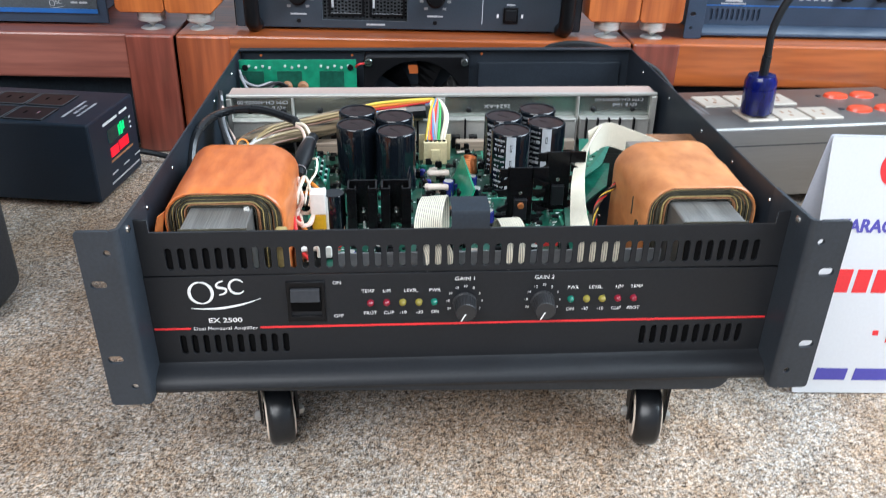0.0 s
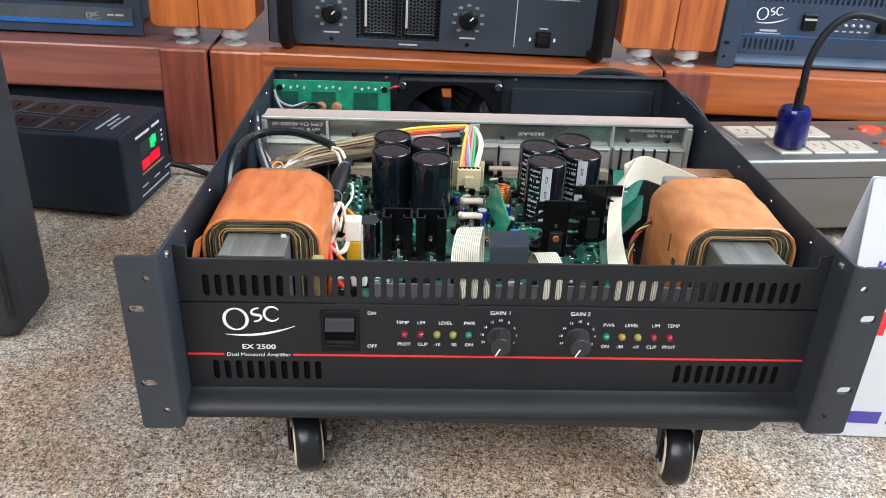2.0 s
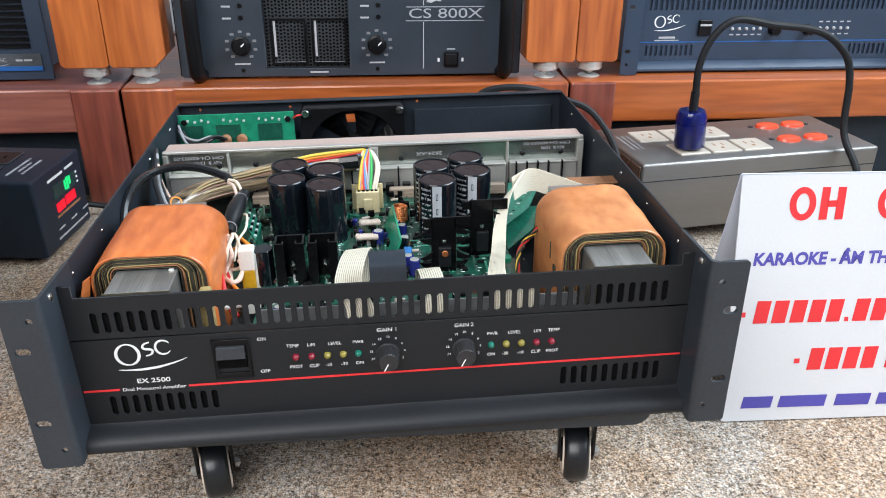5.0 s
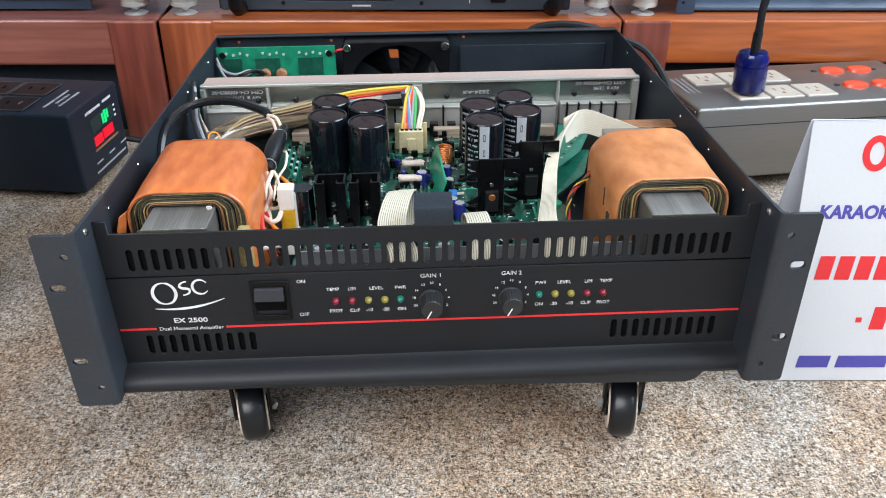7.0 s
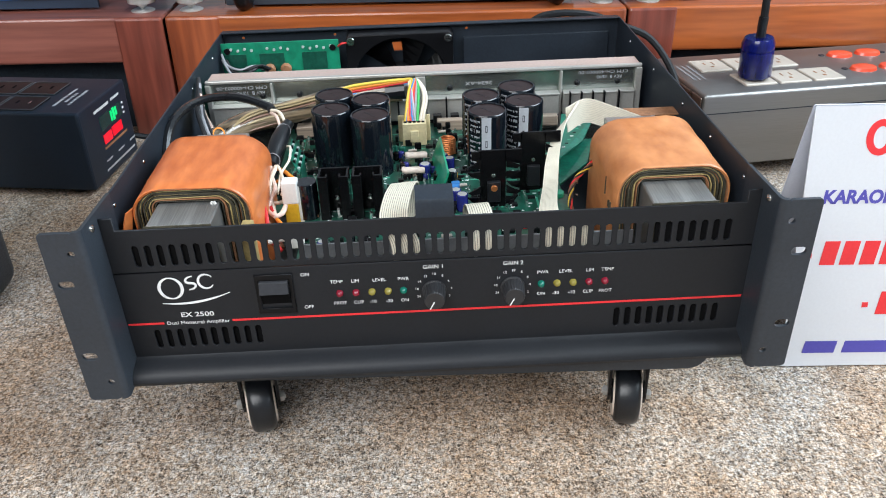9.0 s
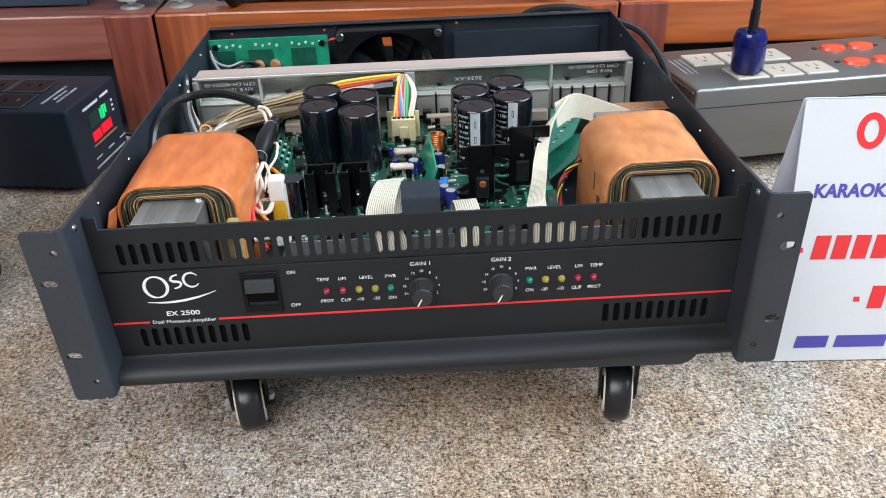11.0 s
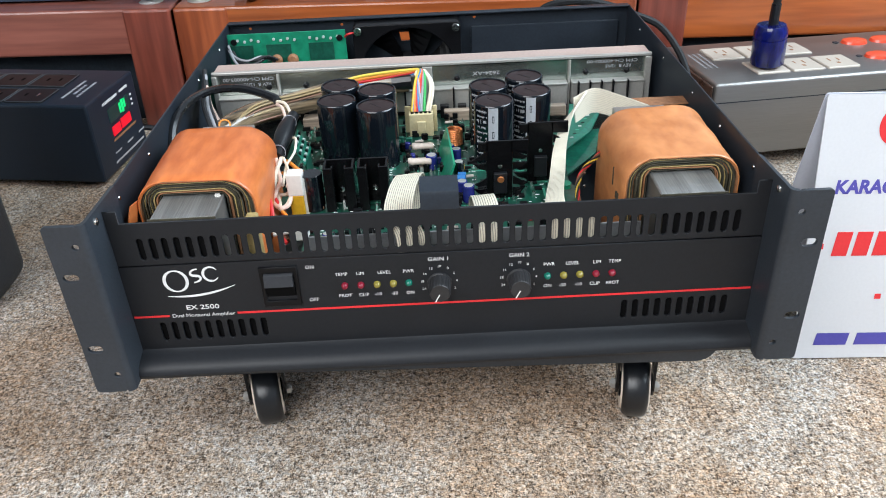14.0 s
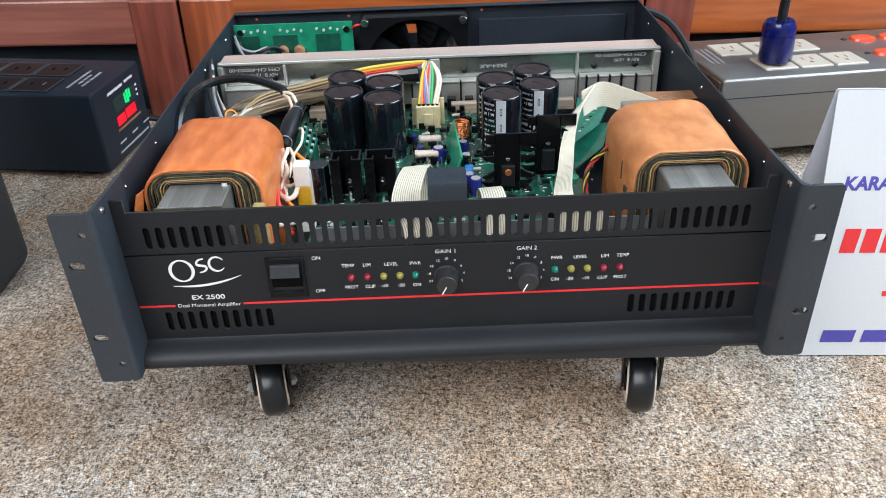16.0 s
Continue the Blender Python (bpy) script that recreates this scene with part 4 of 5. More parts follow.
for i, (x, y) in enumerate(((-0.0115, 0.214), (-0.0125, 0.176), (-0.0145, 0.184), (-0.010, 0.206))):
    r = part("power_resistor", lathe([(0, 0), (0.0026, 0.0003), (0.003, 0.002), (0.0026, 0.004), (0.0026, 0.014), (0.003, 0.016), (0.0026, 0.0177), (0, 0.018)], pose(x - 0.009, y, PZ + 0.006 + 0.003 * (i % 2), 0, 90, 0), 14), RESISTOR, board, smooth=True)
    part("lead", tube([(x - 0.009, y, PZ + 0.006), (x - 0.011, y, PZ + 0.0055), (x - 0.0115, y, PZ)], 0.0005, 5), CHROME, r)
    part("lead", tube([(x + 0.009, y, PZ + 0.006), (x + 0.011, y, PZ + 0.0055), (x + 0.0115, y, PZ)], 0.0005, 5), CHROME, r)
for x, y, r, h, m in ((-0.0035, 0.180, 0.0048, 0.013, BLUE_CAP), (0.0175, 0.19, 0.0042, 0.013, BLUE_CAP), (0.0185, 0.163, 0.0042, 0.014, CAP_SLEEVE), (0.024, 0.12, 0.0046, 0.014, BLUE_CAP), (0.0195, 0.13, 0.0042, 0.013, BLUE_CAP), (0.0125, 0.20, 0.004, 0.012, BLUE_CAP)):
    c = part("small_capacitor", cyl(r, h, Matrix.Translation((x, y, PZ)), 18, 0.0006), m, board, smooth=True)
    part("top_disc", lathe([(r * 0.8, h), (0, h + 0.0002)], Matrix.Translation((x, y, PZ)), 16), ALU_EDGE, c)
part("blue_trimmer", box(0.0155, 0.0225, 0.136, 0.142, PZ + 0.004, PZ + 0.012, 0.0004, 1), BLUE_TRIM, board)
part("blue_trimmer", box(0.017, 0.0235, 0.1465, 0.1515, PZ + 0.003, PZ + 0.01, 0.0004, 1), BLUE_TRIM, board)
bm = bmesh.new()
coil = [(0.0175 + 0.0064 * math.cos(a * 0.6), 0.223 + 0.0064 * math.sin(a * 0.6), PZ + 0.002 + a * 0.6 / math.tau * 0.0019) for a in range(84)]
part("copper_coil", tube(coil, 0.00095, 6, bm=bm, smooth=False), COPPER, board, "wound copper wire coil", smooth=True)
one = box(-0.0008, 0.0008, -0.036, 0.036, 0, 0.0265)
one.transform(pose(0.0035, 0.172, PZ - 0.001, 0, 20, 3))
part("daughter_board", one, PCB_LIGHT, board, "small upright green daughter board")
def sloping_board(corners, thick):
    b2 = bmesh.new()
    lo = [b2.verts.new((x, y, z)) for x, y, z in corners]
    hi = [b2.verts.new((x, y, z + thick)) for x, y, z in corners]
    for k in range(4):
        b2.faces.new((lo[k], lo[(k + 1) % 4], hi[(k + 1) % 4], hi[k]))
    b2.faces.new(lo[::-1])
    b2.faces.new(hi)
    return b2


card = part("daughter_board", sloping_board([(-0.1143, 0.2, 0.1833), (-0.1133, 0.165, 0.1833), (-0.1035, 0.15, 0.1741), (-0.1025, 0.185, 0.1731)], 0.0014), PCB_MID, board, "small slanting green daughter board with soldered leads")
part("card_leg", box(-0.1045, -0.1032, 0.156, 0.184, PZ, 0.1735), PCB, card)
for k in range(18):
    u, v = (k % 3) / 3 + 0.17, (k // 3) / 6 + 0.08
    p = Vector((-0.1140, 0.199, 0.1848)).lerp(Vector((-0.1030, 0.185, 0.1747)), u) + Vector((0.0004, -0.034, 0)) * v
    part("pin" if k % 2 else "chip", box(p.x - 0.001, p.x + 0.001, p.y - 0.0012, p.y + 0.0012, p.z - 0.0004, p.z + (0.0012 if k % 2 else 0.002)), PIN_WHITE if k % 2 else PLASTIC, card)


side = part("side_board", sloping_board([(0.107, 0.176, 0.1635), (0.135, 0.212, 0.1635), (0.156, 0.262, 0.168), (0.125, 0.265, 0.168)], 0.0016), PCB_MID, amp, "small slanting green board beside the winding")
part("lower_board", sloping_board([(0.1065, 0.156, 0.1505), (0.137, 0.196, 0.1505), (0.15, 0.24, 0.153), (0.1065, 0.24, 0.153)], 0.0016), PCB_MID, amp)
for k in range(9):
    x, y = 0.116 + 0.0035 * k, 0.198 + 0.0068 * k
    part("chip", box(x - 0.0014, x + 0.0014, y - 0.001, y + 0.001, 0.1652 + 0.0003 * k, 0.1664 + 0.0004 * k), (PIN_WHITE, PLASTIC, TRACK)[k % 3], side)
one = box(-0.012, 0.012, -0.02, 0.02, 0, 0.0016)
one.transform(pose(0.0945, 0.112, 0.1565, 0, 12, -10))
part("front_board", one, PCB, amp)
part("round_trimmer", cyl(0.0045, 0.004, pose(0.098, 0.118, 0.161), 16), PCB_LIGHT, amp)

for x, y, c in ((0.03, 0.062, BLUE_CAP), (0.052, 0.07, CAP_SLEEVE), (0.066, 0.058, CAP_SLEEVE), (-0.06, 0.075, CAP_SLEEVE), (-0.08, 0.066, BLUE_CAP)):
    k2 = part("small_capacitor", cyl(0.0032, 0.009, Matrix.Translation((x, y, PZ)), 14, 0.0005), c, board, smooth=True)
    part("top_disc", lathe([(0.0026, 0.009), (0, 0.0091)], Matrix.Translation((x, y, PZ)), 12), ALU_EDGE, k2)
part("red_block", box(0.056, 0.074, 0.085, 0.09, PZ, PZ + 0.004, 0.0004, 1), WIRE["red"], board)
part("grey_clip", box(-0.2, -0.186, 0.164, 0.172, 0.194, 0.199, 0.001, 1), CHASSIS, amp)

# white and yellow plug on the mains wires
wc = part("mains_plug", box(-0.1125, -0.1005, 0.112, 0.123, 0.1675, 0.1855, 0.0008, 1), WHITE_PLASTIC, amp, "white plug with a yellow lower half")
part("yellow_half", box(-0.1118, -0.1012, 0.1125, 0.1225, 0.1475, 0.1675, 0.0006, 1), YELLOW, wc)
part("plug_post", box(-0.1022, -0.0975, 0.1145, 0.1245, 0.15, 0.181, 0.0006, 1), WHITE_PLASTIC, wc)
part("fuse", cyl(0.0028, 0.02, pose(-0.12, 0.075, 0.158, 0, 90, 15), 12), WHITE_PLASTIC, amp)
part("fuse_holder", box(-0.105, -0.094, 0.07, 0.08, 0.153, 0.163, 0.001, 1), WHITE_PLASTIC, amp)
part("red_terminal", box(-0.1, -0.088, 0.085, 0.092, 0.153, 0.16, 0.001, 1), WIRE["red"], amp)

# wires
def wire(points, r, m, name="wire", parent=amp):
    return part(name, tube(points, r, 8), m, parent, smooth=True)


wire([(-0.212, 0.165, 0.178), (-0.212, 0.19, 0.198), (-0.208, 0.222, 0.204), (-0.192, 0.245, 0.206), (-0.165, 0.246, 0.206), (-0.136, 0.226, 0.204), (-0.131, 0.219, 0.2025)], 0.0036, SOFT_BLACK, "black_cable")
wire([(-0.132, 0.219, 0.203), (-0.124, 0.213, 0.203), (-0.119, 0.206, 0.196)], 0.0013, WIRE["white"])
wire([(-0.132, 0.218, 0.201), (-0.126, 0.208, 0.201), (-0.122, 0.198, 0.194)], 0.0013, WIRE["pink"])
spl = part("splice_sleeve", tube([(-0.1165, 0.2045, 0.196), (-0.1205, 0.19, 0.192), (-0.1235, 0.17, 0.187), (-0.1245, 0.15, 0.183)], lambda t: 0.0046 + 0.0026 * math.sin(math.pi * t) ** 2, 12), SOFT_BLACK, amp, "black splice sleeve with clear ties", smooth=True)
for p, d in (((-0.1195, 0.195, 0.1935), 0), ((-0.1242, 0.156, 0.1845), 0)):
    part("cable_tie", lathe([(0.0056, -0.001), (0.0061, -0.001), (0.0061, 0.001), (0.0056, 0.001)], pose(*p, 75, 0, 10), 14), WIRE["grey"], spl)
for k in range(2):
    pts = [(-0.1245 + 0.0018 * math.cos(a * 0.9 + k * math.pi), 0.148 - 0.0035 * a, 0.181 - 0.0022 * a + 0.0018 * math.sin(a * 0.9 + k * math.pi)) for a in range(8)]
    pts += [(-0.119 + 0.0016 * k, 0.117, 0.167), (-0.115 + 0.001 * k, 0.121, 0.1655), (-0.111, 0.128, 0.167)]
    wire(pts, 0.0014, WIRE["white" if k else "pink"])
wire([(-0.122, 0.15, 0.182), (-0.117, 0.14, 0.186), (-0.1135, 0.133, 0.1755), (-0.114, 0.12, 0.172)], 0.0011, WIRE["white"])
for k in range(2):
    pts = [(-0.1215 + 0.0022 * math.cos(a * 0.75 + k * math.pi), 0.142 - 0.004 * a, 0.186 - 0.0028 * a + 0.0022 * math.sin(a * 0.75 + k * math.pi)) for a in range(9)]
    pts += [(-0.117, 0.1, 0.164 + 0.001 * k), (-0.1135 + 0.001 * k, 0.107, 0.163), (-0.1105, 0.1135, 0.167)]
    wire(pts, 0.0017, WIRE["pink" if k else "white"])
wire([(-0.126, 0.16, 0.176), (-0.117, 0.152, 0.178), (-0.109, 0.146, 0.174), (-0.1, 0.14, 0.17)], 0.0016, WIRE["orange"])
wire([(-0.116, 0.18, 0.186), (-0.111, 0.168, 0.19), (-0.1105, 0.152, 0.186), (-0.116, 0.14, 0.18), (-0.118, 0.125, 0.17)], 0.001, WIRE["white"])
wire([(-0.128, 0.11, 0.176), (-0.1225, 0.095, 0.17), (-0.119, 0.08, 0.158), (-0.11, 0.07, 0.152)], 0.0016, WIRE["red"])
wire([(-0.128, 0.125, 0.168), (-0.122, 0.112, 0.166), (-0.115, 0.1, 0.158), (-0.104, 0.085, 0.154)], 0.0013, WIRE["red"])
wire([(-0.127, 0.12, 0.165), (-0.119, 0.104, 0.163), (-0.108, 0.09, 0.16), (-0.098, 0.09, 0.156)], 0.0013, WIRE["orange"])
wire([(-0.12, 0.14, 0.174), (-0.113, 0.136, 0.174), (-0.107, 0.139, 0.172)], 0.0014, WIRE["orange"])
wire([(-0.126, 0.1, 0.16), (-0.118, 0.085, 0.157), (-0.112, 0.075, 0.15)], 0.004, WIRE["brown"])
for k in range(6):
    z = 0.200 - 0.0022 * k
    wire([(-0.2105 + 0.0012 * k, 0.30 - 0.006 * k, 0.206 - 0.003 * k), (-0.208 + 0.002 * k, 0.278 - 0.004 * k, 0.197 - 0.004 * k), (-0.2 + 0.003 * k, 0.24, 0.194 - 0.004 * k), (-0.186 + 0.004 * k, 0.205, 0.18 - 0.004 * k)],
         0.0021, WIRE[("black", "grey", "black", "pink", "black", "black")[k]])
part("orange_tie", lathe([(0.004, -0.001), (0.0052, -0.001), (0.0052, 0.001), (0.004, 0.001)], pose(-0.178, 0.214, 0.186, 60, 30, 0), 14), WIRE["orange"], amp)

# sleeved loom along the heat sink to the beige connector
loom = part("wire_loom", tube([(-0.19, 0.226, 0.172), (-0.165, 0.258, 0.176), (-0.125, 0.278, 0.178), (-0.09, 0.287, 0.184), (-0.055, 0.2905, 0.1875), (-0.022, 0.2905, 0.1905)], 0.0108, 14), SLEEVE, amp, "brownish wire loom in a smoky clear sleeve", smooth=True)
for k, (c, o) in enumerate((("tan", 0.0), ("brown", 0.003), ("tan", 0.006), ("brown", 0.009), ("brown", 0.0125), ("tan", -0.0025))):
    part("loom_wire", tube([(-0.195 + 0.002 * k, 0.215 + 0.003 * k, 0.168 + o * 0.3), (-0.16, 0.25, 0.185 - o), (-0.12, 0.2705, 0.1875 - o), (-0.08, 0.2805, 0.1935 - o)], 0.0011, 6), WIRE[c], loom, smooth=True)
for k, c in enumerate(("yellow", "orange", "red", "blue", "grey")):
    o = 0.0026 * k
    part("loom_wire", tube([(-0.088, 0.281, 0.193 - o), (-0.07, 0.2815, 0.1985 - o), (-0.05, 0.2835, 0.2005 - o), (-0.022, 0.2835, 0.2025 - o * 0.6), (-0.0115, 0.279, 0.203 - o * 0.3),
                            (-0.015 + 0.0006 * k, 0.267, 0.196), (-0.0195 + 0.0022 * k, 0.2525, 0.174)], 0.0015, 7), WIRE[c], loom, smooth=True)
for k, c in enumerate(("blue", "orange", "red", "grey", "green", "white", "white")):
    part("loom_wire", tube([(-0.012, 0.284, 0.2), (-0.0095 + 0.0006 * k, 0.276, 0.2035), (-0.015 + 0.0021 * k + (0.003 if k > 4 else 0), 0.265, 0.193), (-0.0185 + 0.0025 * k, 0.2525, 0.174)], 0.0014, 7), WIRE[c], loom, smooth=True)
part("beige_tie", lathe([(0.003, -0.0012), (0.0062, -0.0012), (0.0062, 0.0012), (0.003, 0.0012)], pose(-0.0095, 0.2755, 0.2005, 30), 12), BEIGE, loom)
part("sleeve_end", tube([(-0.036, 0.288, 0.190), (-0.018, 0.286, 0.192)], 0.0085, 12, smooth=False), SOFT_BLACK, loom)

# ribbon cables
def ribbon(name, points, side, width, lines, label, web=CREAM_LINE):
    ob = part(name, band(points, side, width), web, amp, label)
    sides = side if isinstance(side, list) else [side] * len(points)
    for k in range(lines):
        o = -0.5 + (k + 0.5) / lines
        pts = [Vector(p) + Vector(s).normalized() * width * o for p, s in zip(points, sides)]
        part("wire_core", band(pts, side, width / lines * 0.66, 0.0013), CREAM, ob)
    return ob


ribbon("ribbon_cable", [(-0.0185, 0.0312, 0.156), (-0.0195, 0.0312, 0.177), (-0.0262, 0.0375, 0.1905), (-0.0245, 0.06, 0.1945), (-0.0208, 0.085, 0.1925), (-0.018, 0.100, 0.186), (-0.017, 0.104, 0.17), (-0.0168, 0.104, 0.153)], (1, 0.14, 0), 0.0192, 13, "cream flat ribbon cable bent over the board")
ribbon("ribbon_cable", [(0.0345, 0.0312, 0.156), (0.0335, 0.0312, 0.179), (0.0325, 0.044, 0.187), (0.031, 0.064, 0.186), (0.03, 0.076, 0.176), (0.03, 0.08, 0.16)], (1, 0.1, 0), 0.0165, 10, "cream flat ribbon cable behind the grille")
big_side = [(1, 0.15, 0), (1, 0.3, 0), (0.85, 0.5, 0.1), (0.8, 0.6, 0.15), (0.75, 0.6, 0.25), (0.7, 0.6, 0.4), (0.55, 0.5, 0.65)]
big_pts = [(0.084, 0.0345, 0.156), (0.081, 0.0355, 0.177), (0.0785, 0.048, 0.1875), (0.0885, 0.1, 0.182), (0.0955, 0.134, 0.1885), (0.1065, 0.168, 0.196), (0.1225, 0.196, 0.2005)]
ribbon("ribbon_cable", big_pts, big_side, 0.0165, 14, "wide white ribbon cable folded towards the winding", CREAM_SOFT)
ribbon("ribbon_cable", [(0.0885, 0.0314, 0.155), (0.0885, 0.0312, 0.168), (0.0885, 0.0313, 0.180), (0.088, 0.033, 0.187)], (1, 0.02, 0), 0.033, 20, "wide white ribbon cable behind the grille")
ribbon("ribbon_cable", [(0.116, 0.192, 0.193), (0.134, 0.203, 0.1965), (0.155, 0.199, 0.191), (0.178, 0.191, 0.184)], [(-0.1, 0.3, 0.95), (0, 0.2, 1), (0, 0.15, 1), (0, 0.1, 1)], 0.0205, 14, "folded end of the wide white ribbon cable", CREAM_SOFT)
twist = spline([(0.131, 0.146, 0.177), (0.1235, 0.135, 0.1756), (0.114, 0.127, 0.1715), (0.1085, 0.119, 0.166), (0.1065, 0.11, 0.158), (0.108, 0.1, 0.145)], 3)
for k, c in enumerate(("red", "black", "yellow", "black", "brown")):
    wire([p + Vector((0.0014 * math.cos(1.1 * i + k * math.tau / 5), 0.0008, 0.0014 * math.sin(1.1 * i + k * math.tau / 5))) for i, p in enumerate(twist)], 0.0007, WIRE[c])
part("side_bracket", box(0.17, 0.2148, 0.205, 0.222, 0.188, 0.1895, 0.0004, 1), KRAFT_EDGE, amp)
part("slot_rail", box(-0.09, 0.138, 0.0455, 0.0468, 0.1525, 0.1705, 0.0004, 1), RAIL_GREY, amp, "grey metal rail behind the grille")
part("corner_post", box(-0.129, -0.121, 0.034, 0.05, 0.12, 0.19, 0.001, 1), LAYER_YELLOW, amp)

# base plate and casters
one = bmesh.new()
edge = [(0.199, 0.0795), (-0.176, 0.0795), (-0.176, 0.0632 + 0.0049)]
edge += [(0.185 + 0.014 * math.sin(radians(a)), 0.0718 - 0.0138 * math.cos(radians(a))) for a in range(0, 91, 15)]
sides = [[one.verts.new((x, y, z)) for x, z in edge] for y in (0.027, 0.40)]
for k in range(len(edge)):
    n = (k + 1) % len(edge)
    one.faces.new((sides[0][k], sides[0][n], sides[1][n], sides[1][k]))
one.faces.new(sides[0])
one.faces.new(sides[1][::-1])
bmesh.ops.recalc_face_normals(one, faces=one.faces)
bmesh.ops.bevel(one, geom=[e for e in one.edges if all(v.co.y < 0.03 for v in e.verts)], offset=0.002, segments=2, affect='EDGES')
part("base_plate", one, BLACK_PAINT, amp, "black steel base plate between chassis and casters", smooth=True)


def caster(x, y, turn):
    az = 0.0245 - x * math.tan(radians(TIP_DEG))
    R = 0.0245
    br = part("caster", box(x - 0.0155, x + 0.0155, y - 0.012, y + 0.026, 0.0595 - 0.028 * x, 0.0635 - 0.028 * x, 0.0008, 1), PLASTIC, amp, "small swivel caster with a black wheel and cream hub")
    for s in (-1, 1):
        pr = prism([(y - 0.010, 0.060), (y + 0.018, 0.060), (y + 0.008, az - 0.004), (y - 0.004, az - 0.006), (y - 0.008, az + 0.002)], x + s * 0.0135 - 0.001, x + s * 0.0135 + 0.001)
        part("fork", pr, PLASTIC, br)
        part("axle_nut", cyl(0.0042, 0.0035, pose(x + s * 0.0145, y, az, 0, s * 90, 0), 6), NUT, br)
        part("axle_end", cyl(0.0026, 0.0045, pose(x + s * 0.0145, y, az, 0, s * 90, 0), 12), NUT, br)
        part("hub_ring", lathe([(0.0095, -0.001), (0.0193, -0.001), (0.0191, 0.0008), (0.0178, 0.0018), (0.0135, 0.0014), (0.0095, 0.001)], pose(x + s * 0.0092, y, az, 0, s * 90, 0), 32), HUB_CREAM, br, "cream wheel hub", smooth=True)
        part("hub_centre", cyl(0.0098, 0.002, pose(x + s * 0.0100, y, az, 0, s * 90, 0), 20), PLASTIC, br)
    part("wheel", lathe([(0, -0.0094), (0.0192, -0.0098), (0.0212, -0.0096), (0.0232, -0.0082), (R, -0.0055), (R, 0.0055), (0.0232, 0.0082), (0.0212, 0.0096), (0.0192, 0.0098), (0, 0.0094)], xaxis(x, y, az), 48), SOFT_BLACK, br, "glossy black rubber wheel", smooth=True)
    br.matrix_basis = pose(x, y, 0, 0, 0, turn) @ Matrix.Translation((-x, -y, 0))


for x, y, turn in ((-0.1405, 0.053, 13), (0.1465, 0.047, -12), (-0.141, 0.36, 8), (0.146, 0.36, -20)):
    caster(x, y, turn)


# ---- wooden rack bases behind ----
PED_Y, PED_TOP = 0.655, 0.168


def rack_base(x0, x1, label, posts, wh, wv):
    ob = thing("wooden_stand", pose(0, PED_Y, 0), label, "rack", "rack bases")
    part("front_rail", box(x0, x1, 0.0015, 0.035, 0.107, PED_TOP, 0.003, 2), wh, ob)
    part("back_rail", box(x0, x1, 0.38, 0.414, 0.107, PED_TOP, 0.003, 2), wh, ob)
    part("top_board", box(x0 + 0.002, x1 - 0.002, 0.036, 0.379, 0.142, PED_TOP - 0.001), wh, ob)
    # added sheet that darkens the opening in place of real shade
    part("recess_shade_sheet", box(x0 + 0.004, x1 - 0.004, 0.036, 0.040, 0.0, 0.141), RECESS, ob, "dark sheet standing in for the shaded opening under the rail")
    for px0, px1 in posts:
        part("post", box(px0, px1, 0.0, 0.07, 0.0, PED_TOP - 0.0005, 0.0035, 2), wv, ob)
        part("post", box(px0, px1, 0.345, 0.415, 0.0, PED_TOP - 0.0005, 0.0035, 2), wv, ob)
    return ob


rack_base(-0.98, -0.3485, "varnished red-brown wooden rack base beside another", [(-0.413, -0.3485), (-0.98, -0.905)], RED_H, RED_V)
rack_base(-0.345, 0.279, "varnished red-brown wooden rack base behind the amplifier", [(-0.345, -0.272), (0.207, 0.279)], WOOD_H, WOOD_DEEP)
rack_base(0.282, 0.93, "varnished orange-brown wooden rack base behind the power strip", [(0.282, 0.349), (0.855, 0.93)], WOOD_H, RED_V)


def rack_leg(x0, x1, foot_x, chamfer):
    """An upright of the next shelf on a turned metal spike."""
    ob = thing("wooden_column", pose(0, 0.672, 0), "orange-brown wooden rack upright on a metal spike foot", "rack upright", "rack uprights")
    zb = 0.1925
    pts = [(x0, 0.46), (x0, zb + 0.004), (x0 + 0.004, zb), (x1 - 0.004, zb), (x1, zb + 0.004), (x1, 0.46)]
    if chamfer > 0:
        pts[3:5] = [(x1 - 0.016, zb), (x1, zb + 0.016)]
    elif chamfer < 0:
        pts[1:3] = [(x0, zb + 0.005), (x0 + 0.006, zb)]
    me = outline_mesh([pts], 0.066, 0.0012)
    part("upright", me, WOOD_V, ob)
    part("spike_foot", lathe([(0, 0.0), (0.0022, 0.0015), (0.0105, 0.0088), (0.0175, 0.0094), (0.0185, 0.0105), (0.0185, 0.0148), (0.0178, 0.0152), (0.0185, 0.0156), (0.0188, 0.0220), (0.0182, 0.0226), (0, 0.0226)],
                             Matrix.Translation((foot_x, 0.022, zb - 0.0226)), 28), SPIKE, ob, "turned nickel spike foot", smooth=True)
    part("floor_disc", lathe([(0, 0), (0.0158, 0), (0.0162, 0.0006), (0.014, 0.002), (0, 0.0022)], Matrix.Translation((foot_x, 0.022, PED_TOP)), 28), SPIKE, ob, smooth=True)


rack_leg(-0.4235, -0.3595, -0.383, -1)
rack_leg(-0.3585, -0.282, -0.317, 1)
rack_leg(0.217, 0.2895, 0.251, -1)
rack_leg(0.2905, 0.3515, 0.317, 0)


